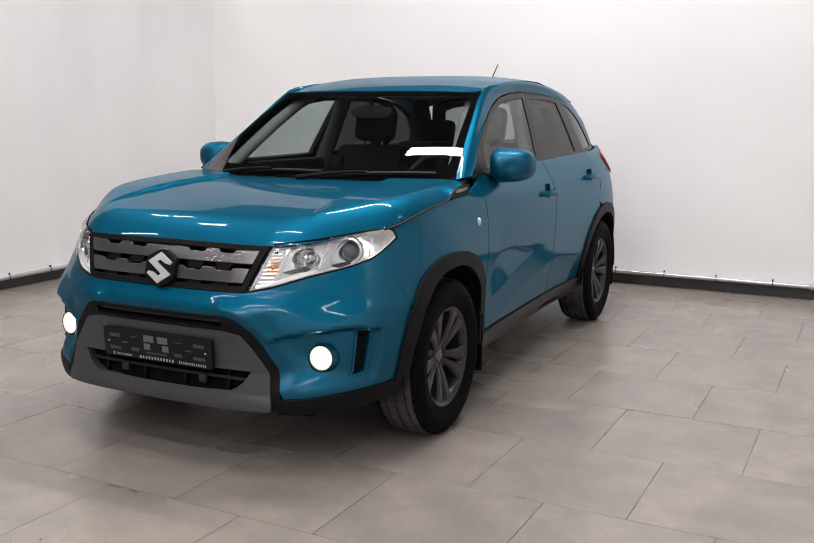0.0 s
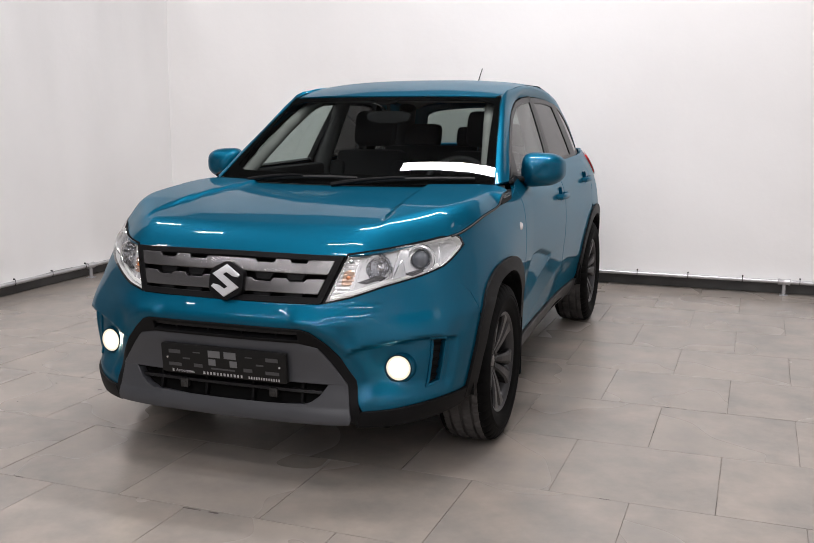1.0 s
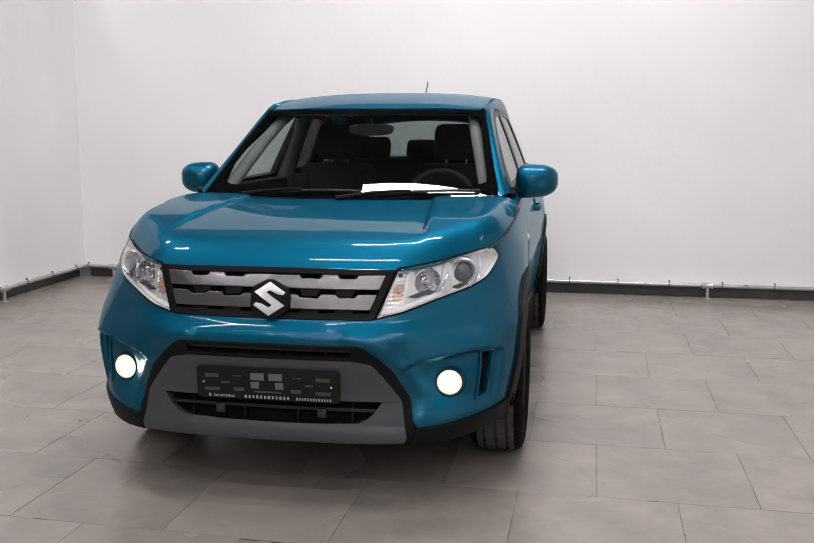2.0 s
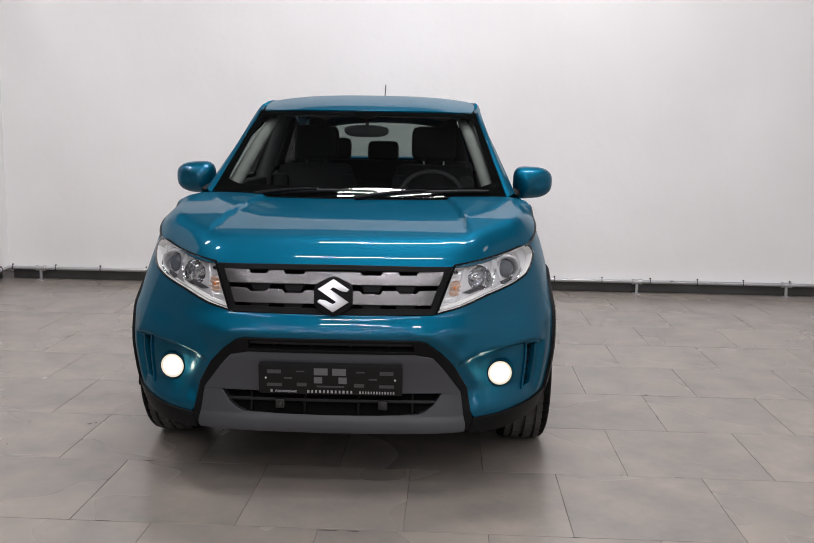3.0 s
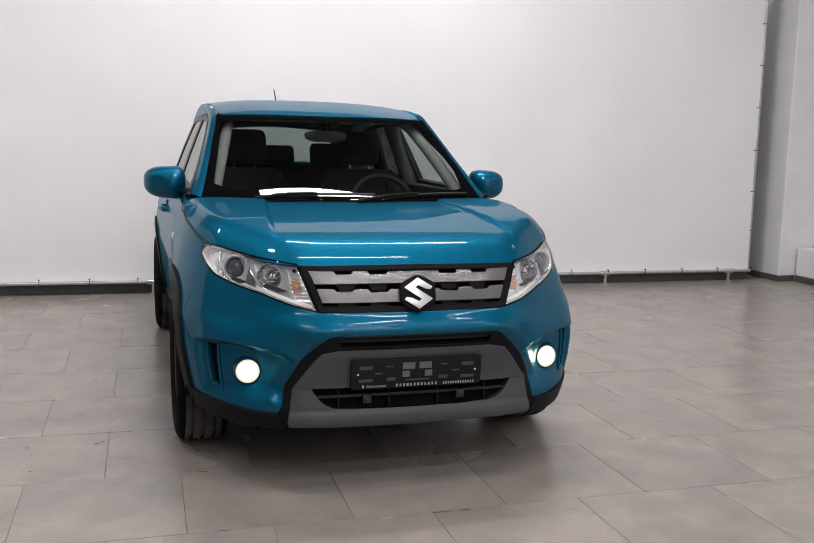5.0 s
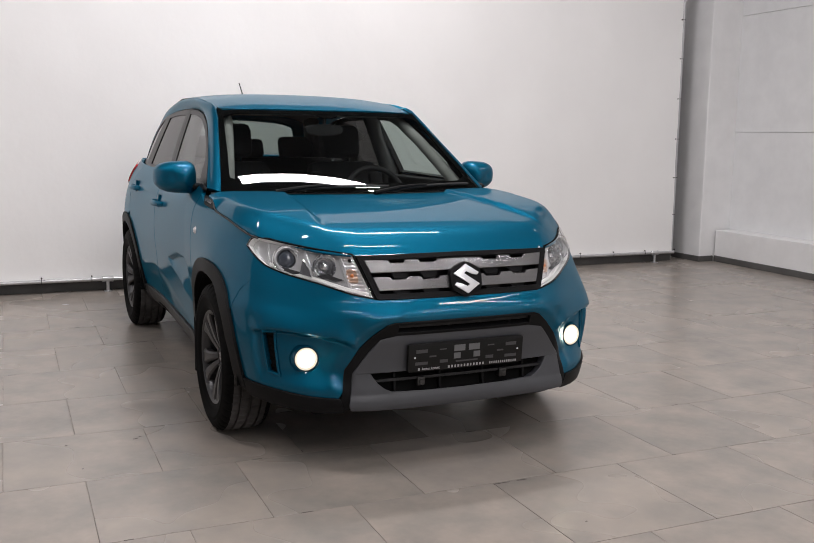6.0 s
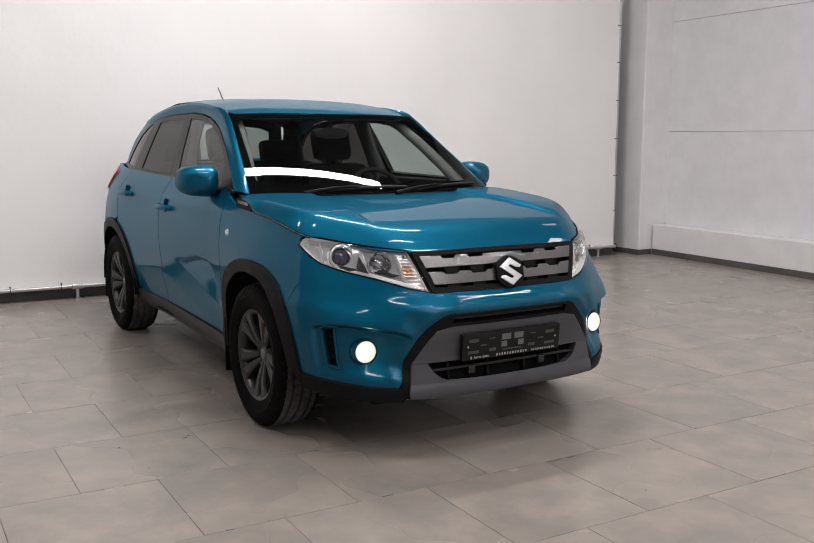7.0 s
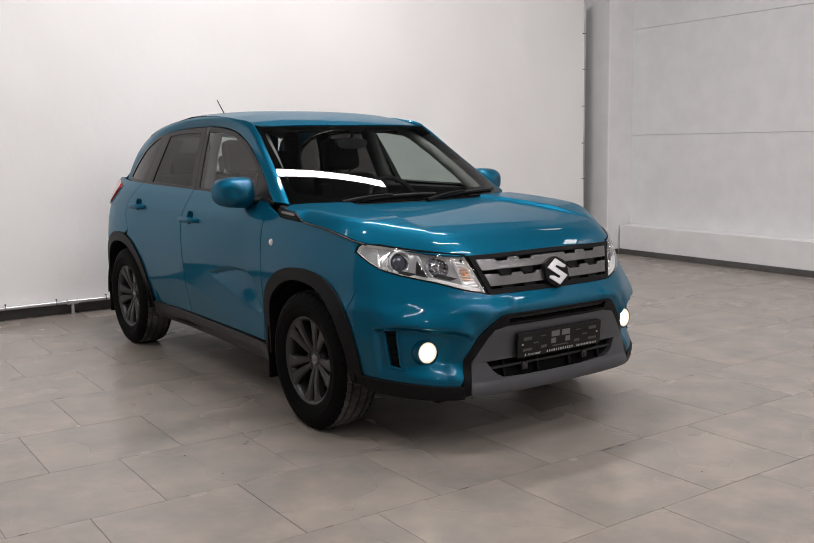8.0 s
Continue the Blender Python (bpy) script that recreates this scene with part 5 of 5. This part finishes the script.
# ---- side repeaters, handles, mirrors ----
for fl in (False, True):
    sg = -1 if fl else 1
    uv = np.array([from_y(0.348, 0.872)])
    p = Vector(skin(uv)[0])
    bm = bmesh.new()
    lathe(bm, [(0.0, 0.010), (0.012, 0.008), (0.018, 0.002), (0.019, -0.006)], pose(p.x, p.y, p.z, 0, 90, 0), 24)
    if fl:
        flipped(bm)
    part("side_repeater", bm, LAMP_SHELL, fenders[1 if fl else 0], "round clear side repeater")
    for door, y, z in ((doors[1 if fl else 0], *HANDLES["front_door"]), (doors[3 if fl else 2], *HANDLES["rear_door"])):
        x = float(skin(np.array([from_y(y, z)]))[0, 0])
        bm = bmesh.new()
        pts = [(x - 0.004, y - 0.115, z), (x + 0.020, y - 0.095, z), (x + 0.030, y - 0.05, z + 0.001), (x + 0.031, y + 0.04, z), (x + 0.024, y + 0.085, z - 0.001), (x - 0.004, y + 0.105, z - 0.002)]
        tube(bm, pts, [0.010, 0.012, 0.012, 0.013, 0.014, 0.012], 10)
        bmesh.ops.scale(bm, vec=(1, 1, 1.35), space=Matrix.Translation((0, 0, -z)), verts=bm.verts)
        if fl:
            flipped(bm)
        part("handle", bm, PAINT, door, "teal pull handle")
        bm = bmesh.new()
        lathe(bm, [(0.0, -0.024), (0.018, -0.022), (0.032, -0.014), (0.040, -0.003), (0.043, -0.001)], Matrix.Translation((x, y - 0.005, z + 0.010)) @ pose(0, 0, 0, 0, 88, 0), 32)
        if fl:
            flipped(bm)
        part("handle_cup", bm, PAINT, door)
    # mirror
    bm = bmesh.new()
    c = Vector((0.888, 0.685, 1.114))
    rings = []
    for yy, sx, sz, ox in [(-0.090 + 0.105 * (1 - math.cos(0.5 * math.pi * k / 12)), 0.104 * math.sin(0.5 * math.pi * k / 12) ** 0.72, 0.084 * math.sin(0.5 * math.pi * k / 12) ** 0.72, 0.0003 * k) for k in range(1, 13)] + [(0.045, 0.103, 0.082, 0.006), (0.052, 0.096, 0.075, 0.006)]:
        ring = []
        for k in range(36):
            a = 2 * math.pi * k / 36
            ca, sa = math.cos(a), math.sin(a)
            e = 0.62
            ring.append(bm.verts.new(c + Vector((ox + sx * math.copysign(abs(ca) ** e, ca), yy + 0.10 * (ca * 0.13 + 0.15), sz * math.copysign(abs(sa) ** e, sa) * (1 - 0.20 * ca) + 0.004 * ca))))
        rings.append(ring)
    for a, b in zip(rings, rings[1:]):
        for k in range(36):
            bm.faces.new((a[k], a[(k + 1) % 36], b[(k + 1) % 36], b[k]))
    bm.faces.new(rings[0][::-1])
    bm.faces.new(rings[-1])
    if fl:
        flipped(bm)
    mirror = part("door_mirror", bm, PAINT, doors[1 if fl else 0], "teal door mirror cap")
    bm = bmesh.new()
    tube(bm, [(0.745, 0.600, 1.075), (0.790, 0.630, 1.068), (0.840, 0.675, 1.070), (0.88, 0.70, 1.085)], [0.030, 0.026, 0.026, 0.03], 12)
    bmesh.ops.scale(bm, vec=(1, 1, 0.62), space=Matrix.Translation((0, 0, -1.07)), verts=bm.verts)
    if fl:
        flipped(bm)
    part("mirror_foot", bm, PLASTIC, mirror)
    bm = bmesh.new()
    prism(bm, rounded([(-0.072, -0.062), (0.072, -0.046), (0.072, 0.050), (-0.072, 0.062)], 2), Matrix.Translation((0.900, 0.757, 1.114)) @ pose(0, 0, 0, 0, 0, 7), 0.004)
    if fl:
        flipped(bm)
    part("mirror_glass", bm, MIRROR, mirror)
    # sail panel in front of the window, mud flaps
    for yy, inn in ((0.418, 0.60), (2.955, 0.60)):
        bm = bmesh.new()
        box(bm, 0.660, 0.862, yy - 0.008, yy + 0.008, 0.165, 0.44, 0.006)
        if fl:
            flipped(bm)
        part("mud_flap", bm, RUBBER, car, "black rubber mud flap")
    # wheel house
    for yc, r in ((0.02, 0.415), (2.555, 0.425)):
        bm = bmesh.new()
        n = 24
        outer = [[bm.verts.new((x, yc + r * math.cos(math.pi * k / n), 0.30 + r * 1.0 * math.sin(math.pi * k / n))) for k in range(n + 1)] for x in (0.50, 0.845)]
        for k in range(n):
            bm.faces.new((outer[0][k], outer[0][k + 1], outer[1][k + 1], outer[1][k]))
        bm.faces.new(outer[0])
        if fl:
            flipped(bm)
        part("wheel_house", bm, UNDER, car, smooth=False)


# ---- wheels ----
def build_wheel(parent):
    """A wheel with its axle along x, outside towards +x."""
    turn = pose(0, 0, 0, 0, 90, 0)
    bm = bmesh.new()
    lathe(bm, [(0.150, -0.10), (0.190, -0.10), (0.188, 0.055), (0.191, 0.078), (0.199, 0.086), (0.206, 0.092), (0.212, 0.094), (0.215, 0.088), (0.211, 0.075)], turn, 64)
    lathe(bm, [(0.0, 0.050), (0.030, 0.050), (0.060, 0.052), (0.072, 0.046), (0.080, 0.030), (0.078, -0.05)], turn, 40)
    wheel = part("wheel", bm, ALLOY, parent, "dark grey alloy wheel with five split spokes")
    bm, bm_tread = bmesh.new(), bmesh.new()
    steps = 270
    prof = [(0.208, -0.088), (0.212, -0.098), (0.232, -0.106), (0.280, -0.112), (0.300, -0.107), (0.318, -0.098), (0.327, -0.088), (0.3315, -0.075), (0.333, -0.060), (0.333, -0.052), (0.321, -0.050), (0.321, -0.042), (0.334, -0.040), (0.334, -0.008), (0.321, -0.006), (0.321, 0.006), (0.334, 0.008), (0.334, 0.040),
            (0.321, 0.042), (0.321, 0.050), (0.333, 0.052), (0.333, 0.060), (0.3315, 0.075), (0.327, 0.088), (0.318, 0.098), (0.300, 0.107), (0.285, 0.1105), (0.282, 0.1085), (0.275, 0.112), (0.266, 0.111), (0.263, 0.109), (0.240, 0.107), (0.220, 0.099), (0.210, 0.090)]
    rings = []
    for i, (r, h) in enumerate(prof):
        ring = []
        for k in range(steps):
            rr = r
            if abs(h) >= 0.060 and r > 0.315 and k % 6 == 0:
                rr -= 0.0065
            if abs(h) in (0.040, 0.008) and k % 6 == 3:
                rr -= 0.006
            a = 2 * math.pi * k / steps
            ring.append((h, rr * math.cos(a), rr * math.sin(a)))
        rings.append(ring)
    for mesh, spans in ((bm, (rings[:8], rings[22:])), (bm_tread, (rings[7:23],))):
        for span in spans:
            span = [[mesh.verts.new(v) for v in ring] for ring in span]
            for a, b in zip(span, span[1:]):
                for k in range(steps):
                    mesh.faces.new((a[k], b[k], b[(k + 1) % steps], a[(k + 1) % steps]))
    part("tyre", bm, RUBBER, wheel, "black tyre sidewall")
    part("tread", bm_tread, TREAD, wheel, "dusty block tread, lightened for the light on it")
    # five pairs of spokes, each pair parted by a narrow slit
    bowed = ((0.044, 17, 0.0130, 0.054), (0.066, 14.0, 0.0150, 0.062), (0.094, 12.8, 0.0178, 0.070), (0.122, 12.4, 0.0208, 0.076), (0.150, 12.3, 0.0240, 0.081), (0.176, 12.8, 0.030, 0.085), (0.192, 13.5, 0.038, 0.087), (0.202, 14.5, 0.047, 0.087), (0.208, 15.5, 0.054, 0.087))
    for k in range(10):
        sgn = 1 if k % 2 else -1
        bm = bmesh.new()
        secs = []
        for r, half, w, h in bowed:
            turned = Matrix.Rotation(radians(72 * (k // 2) + 54 + sgn * half), 4, "X")
            secs.append([bm.verts.new(turned @ Vector((h + dh, r, dy))) for dy, dh in ((-w, -0.034), (-w, -0.007), (-w * 0.6, 0.0), (w * 0.6, 0.0), (w, -0.007), (w, -0.034))])
        for a, b in zip(secs, secs[1:]):
            for j in range(6):
                bm.faces.new((a[j], a[(j + 1) % 6], b[(j + 1) % 6], b[j]))
        bm.faces.new(secs[0]), bm.faces.new(secs[-1][::-1])
        part("spoke", bm, ALLOY_DARK, wheel, smooth=False)
    for k in range(5):
        a = radians(72 * k + 18)
        bm = bmesh.new()
        lathe(bm, [(0.0, 0.056), (0.007, 0.056), (0.009, 0.052), (0.009, 0.03)], pose(0, 0.056 * math.cos(a), 0.056 * math.sin(a)) @ turn, 10)
        part("wheel_nut", bm, STEEL, wheel)
    bm = bmesh.new()
    lathe(bm, [(0.0, 0.058), (0.018, 0.058), (0.026, 0.055), (0.029, 0.048)], turn, 32)
    part("centre_cap", bm, SATIN_SILVER, wheel)
    bm = bmesh.new()
    lathe(bm, [(0.0, -0.005), (0.145, -0.005), (0.147, -0.010), (0.147, -0.030), (0.0, -0.030)], turn, 48)
    part("brake_disc", bm, STEEL, wheel)
    bm = bmesh.new()
    lathe(bm, [(0.0, -0.085), (0.192, -0.085), (0.192, -0.09), (0.0, -0.09)], turn, 32)
    part("back_plate", bm, UNDER, wheel)
    return wheel


wheel = build_wheel(car)
wheel.matrix_basis = pose(0.765, 0.0, 0.333, -3, 0, 0)
for m in (pose(0.765, 2.5, 0.333, 22, 0, 0), pose(-0.765, 0.0, 0.333, 7, 0, 180), pose(-0.765, 2.5, 0.333, -15, 0, 180)):
    copy_thing(wheel, m)

# ---- wipers, aerial ----
def on_screen(a, b, off):
    uv = np.array([(a, b)])
    return Vector(windscreen(uv)[0]) + Vector(normals_of(windscreen, uv)[0]) * off


for a0, b0, a1, b1 in ((-0.66, -0.035, 0.02, 0.0), (0.00, -0.045, 0.76, 0.0)):
    bm = bmesh.new()
    arm = [on_screen(a0 + (a1 - a0) * t, b0 + (b1 - b0) * t + 0.05 * math.sin(math.pi * t), 0.022) for t in (0, 0.15, 0.3, 0.5, 0.6)]
    tube(bm, arm, [0.013, 0.011, 0.009, 0.007, 0.006], 8)
    wiper = part("wiper", bm, PLASTIC, car, "black wiper resting on the screen")
    bm = bmesh.new()
    tube(bm, [on_screen(a0 + 0.12 + (a1 - a0) * t, b0 + 0.035 + (b1 - b0) * t + 0.022 * math.sin(math.pi * t), 0.012) for t in (0, 0.25, 0.5, 0.75, 1.0)], 0.007, 8)
    part("blade", bm, SEAL, wiper)
bm = bmesh.new()
tube(bm, [(0, 2.61, 1.552), (0, 2.64, 1.586), (0, 2.66, 1.604)], [0.022, 0.016, 0.008], 10)
tube(bm, [(0, 2.645, 1.592), (0, 2.79, 1.728)], [0.005, 0.0035], 8)
part("aerial", bm, SEAL, car, "short black roof aerial")

# ---- cabin ----
cab = car
bm = bmesh.new()
box(bm, -0.72, 0.72, 0.30, 3.0, 0.30, 0.42, 0.02)
part("cabin_floor", bm, CABIN, cab)
bm = bmesh.new()
box(bm, -0.70, 0.70, 0.34, 0.86, 0.60, 0.995, 0.06)
box(bm, -0.69, 0.69, 0.30, 0.60, 0.90, 1.028, 0.03)
box(bm, 0.17, 0.55, 0.66, 0.90, 0.93, 1.055, 0.045)
part("dashboard", bm, CABIN, cab, "dark dashboard with an instrument hood")
for sx in (-1, 1):
    bm = bmesh.new()
    box(bm, min(sx * 0.66, sx * 0.735), max(sx * 0.66, sx * 0.735), 0.55, 2.45, 0.40, 1.085, 0.02)
    part("door_trim", bm, CABIN, cab)
    bm = bmesh.new()
    tube(bm, [(sx * 0.655, 0.52, 1.07), (sx * 0.616, 0.69, 1.20), (sx * 0.576, 0.85, 1.315), (sx * 0.536, 1.02, 1.420), (sx * 0.520, 1.13, 1.46)], [0.033, 0.033, 0.032, 0.030, 0.028], 10)
    part("pillar_trim", bm, LINER, cab, "pale screen pillar trim")
    bm = bmesh.new()
    tube(bm, [(sx * 0.705, 1.52, 0.9), (sx * 0.69, 1.53, 1.10), (sx * 0.62, 1.58, 1.33), (sx * 0.57, 1.60, 1.48)], [0.06, 0.055, 0.05, 0.05], 10)
    part("pillar_trim", bm, MID_TRIM, cab, "grey middle pillar trim")
    bm = bmesh.new()
    tube(bm, [(sx * 0.57, 2.64, 1.08), (sx * 0.53, 2.60, 1.25), (sx * 0.47, 2.50, 1.44)], [0.08, 0.07, 0.06], 10)
    part("pillar_trim", bm, CABIN, cab)


def build_seat(x, y):
    bm = bmesh.new()
    box(bm, -0.25, 0.25, -0.28, 0.24, 0.0, 0.17, 0.05)
    for px in (-0.22, 0.22):
        box(bm, px - 0.045, px + 0.045, -0.26, 0.22, 0.05, 0.20, 0.03)
    seat = part("seat", bm, CLOTH, cab, "black cloth front seat")
    bm = bmesh.new()
    m = pose(0, 0.22, 0.10, -16, 0, 0)
    box(bm, -0.235, 0.235, -0.07, 0.07, 0.0, 0.58, 0.06, m)
    for px in (-0.20, 0.20):
        box(bm, px - 0.05, px + 0.05, -0.10, 0.05, 0.06, 0.50, 0.035, m)
    part("backrest", bm, CLOTH, seat)
    bm = bmesh.new()
    box(bm, -0.135, 0.135, -0.055, 0.055, 0.605, 0.82, 0.045, m)
    part("headrest", bm, CLOTH, seat)
    bm = bmesh.new()
    for px in (-0.06, 0.06):
        tube(bm, [m @ Vector((px, 0, 0.56)), m @ Vector((px, 0, 0.66))], 0.007, 8)
    part("headrest_post", bm, CHROME, seat)
    seat.location = (x, y, 0.50)
    return seat


seat = build_seat(0.36, 1.22)
copy_thing(seat, pose(-0.36, 1.22, 0.50))
bm = bmesh.new()
box(bm, -0.64, 0.64, 1.95, 2.40, 0.45, 0.68, 0.06)
rear_seat = part("rear_seat", bm, CLOTH, cab, "black cloth rear bench")
bm = bmesh.new()
m = pose(0, 2.36, 0.62, -18, 0, 0)
box(bm, -0.64, 0.64, -0.07, 0.07, 0.0, 0.56, 0.05, m)
part("backrest", bm, CLOTH, rear_seat)
for x, w, h in ((-0.36, 0.13, 0.72), (0.36, 0.13, 0.72), (0.0, 0.11, 0.70)):
    bm = bmesh.new()
    box(bm, x - w, x + w, -0.05, 0.05, 0.555, h, 0.035, m)
    part("headrest", bm, CLOTH, rear_seat)
bm = bmesh.new()
ring = [pose(0.36, 0.98, 0.985, 62, 0, 0) @ Vector((0.182 * math.cos(a), 0.182 * math.sin(a), 0)) for a in (2 * math.pi * k / 40 for k in range(41))]
tube(bm, ring, 0.016, 10, caps=False)
wheel_s = part("steering_wheel", bm, CABIN, cab, "black steering wheel")
bm = bmesh.new()
mm = pose(0.36, 0.98, 0.985, 62, 0, 0)
box(bm, -0.07, 0.07, -0.06, 0.05, -0.04, 0.015, 0.02, mm)
for a in (-10, 190, 270):
    d = Vector((math.cos(radians(a)), math.sin(radians(a)), 0))
    tube(bm, [mm @ (d * 0.05), mm @ (d * 0.18)], [0.022, 0.014], 8)
part("hub", bm, CABIN, wheel_s)
bm = bmesh.new()
prism(bm, rounded([(-0.115, -0.032), (0.115, -0.032), (0.125, 0.034), (-0.125, 0.034)], 2), pose(0.0, 0.90, 1.372, 0, 0, 8), 0.03, 0.008)
mir_in = part("rear_view_mirror", bm, CABIN, cab, "black rear-view mirror")
bm = bmesh.new()
tube(bm, [(0.0, 0.92, 1.38), (0.0, 0.90, 1.455)], 0.010, 8)
part("mirror_stem", bm, CABIN, mir_in)
for sx in (-1, 1):
    bm = bmesh.new()
    box(bm, sx * 0.32 - 0.20, sx * 0.32 + 0.20, 0.985, 1.13, 1.452, 1.47, 0.008)
    part("sun_visor", bm, LINER, cab, "pale folded sun visor", smooth=False)

# the upper body draws in a little towards roof and tail
def drawn_in(p):
    lean = min(1.0, max(0.0, (p.y + 0.05) / 0.7))
    return Vector((p.x * (1 - 0.022 * lean), p.y - 0.02 * max(0.0, p.y - 2.75), p.z - 0.042 * max(0.0, p.z - 0.97)))


for ob in car.children_recursive:
    if ob.type == "MESH" and not ob.name.startswith(("wheel", "tyre", "tread", "spoke", "centre_cap", "brake", "back_plate", "seat", "backrest", "headrest")):
        for v in ob.data.vertices:
            v.co = drawn_in(v.co)

# ---- floor: large porcelain tiles in half bond, grout a little lower ----
PX, PY, GAP = 0.583, 0.591, 0.0026
LAID = pose(0, 0, 0, 0, 0, -1.15)  # the tiles run a little askew to the car
floor = slab("floor", -9, 9, -22.2, 4.5, -0.12, -0.0025, GROUT)
tagged(floor, "grey porcelain tile floor with thin joints")


def tile_into(bm, x, y):
    a, b, c = PX / 2 - GAP / 2, PY / 2 - GAP / 2, 0.0005
    ring = [[bm.verts.new((x + sx * (a - i), y + sy * (b - i), z)) for sx, sy in ((-1, -1), (1, -1), (1, 1), (-1, 1))] for i, z in ((0, -0.010), (0, -c), (c * 0.7, 0.0))]
    for p, q in zip(ring, ring[1:]):
        for k in range(4):
            bm.faces.new((p[k], p[(k + 1) % 4], q[(k + 1) % 4], q[k]))
    bm.faces.new(ring[2])


near, far = [], []
for row in range(-36, 9):
    for col in range(-15, 16):
        x = 0.302 + (col + 0.5) * PX + (0 if row % 2 == 0 else PX / 2)
        y = -0.488 - PY / 2 + row * PY
        if y > 4.3 or abs(x) > 8.8:
            continue
        (near if -3.1 < x < 5.2 and -2.0 < y < 4.0 else far).append((x, y))
near.sort(key=lambda p: (p[0] - 0.6) ** 2 + (p[1] - 0.6) ** 2)
far += near[300:]
bm = bmesh.new()
tile_into(bm, 0, 0)
tile = finish("tile", bm, TILE, floor, smooth=False)
tile.matrix_basis = LAID @ pose(*near[0], 0)
tilt = random.Random(4)
for x, y in near[1:300]:
    t = tile.copy()
    scene.collection.objects.link(t)
    t.matrix_basis = LAID @ pose(x, y, tilt.uniform(-0.0004, 0.0004))
bm = bmesh.new()
for x, y in far:
    tile_into(bm, x, y)
bmesh.ops.transform(bm, matrix=LAID, verts=bm.verts)
tagged(finish("far_tiles", bm, TILE, floor, smooth=False), kind="stuff")

# chips and flakes: dark nicks along the joints, a few specks on the tiles, one pale fleck, one shaded joint
chips = random.Random(12)


def flake(x, y, length, width, turn, mat, name="floor_chip"):
    """A thin ragged patch lying on the tiles."""
    bm = bmesh.new()
    n = 10
    m = pose(x, y, 0, 0, 0, turn)
    ring = []
    for k in range(n):
        a = 2 * math.pi * k / n
        ring.append((0.5 * length * math.cos(a) * chips.uniform(0.7, 1.1), 0.5 * width * math.sin(a) * chips.uniform(0.5, 1.2)))
    low, top = ([bm.verts.new(m @ Vector((px, py, z))) for px, py in ring] for z in (-0.001, 0.0009))
    bm.faces.new(top)
    for k in range(n):
        bm.faces.new((low[k], low[(k + 1) % n], top[(k + 1) % n], top[k]))
    finish(name, bm, mat, floor, smooth=False)


# the 0.19 long sliver at (0.586, -0.39) paints shade into a joint
for x, y, length, width, turn in ((-1.49, 0.0, 0.012, 0.007, 10), (-1.205, -0.020, 0.024, 0.009, 20), (-1.182, 0.004, 0.014, 0.006, -30), (0.022, -1.093, 0.10, 0.007, -1), (0.108, -1.095, 0.05, 0.009, -2),
                                  (0.114, -1.52, 0.011, 0.007, 0), (-1.08, 2.07, 0.022, 0.010, 40), (0.586, -0.39, 0.19, 0.0045, 88.9), (-1.452, -0.315, 0.010, 0.006, 0)):
    flake(x, y, length, width, turn, CHIP_DARK)
for k in range(34):
    u, v = chips.uniform(-2.3, 2.6), -0.488 + PY * chips.randint(-3, 5)
    if k % 3 == 0:
        u, v = 0.302 + PX / 2 * chips.randint(-8, 7), chips.uniform(-2.2, 2.6)
    row = math.floor((v + 0.488) / PY)
    on_joint = LAID @ Vector((u, v, 0))
    if k % 3 == 0 and (round((u - 0.302) / (PX / 2)) + row) % 2 == 0:
        continue
    flake(on_joint.x, on_joint.y, chips.uniform(0.02, 0.06), chips.uniform(0.003, 0.0055), (88.85 if k % 3 == 0 else -1.15), CHIP_DARK)
flake(-1.23, 3.40, 0.05, 0.022, 5, PRINT)
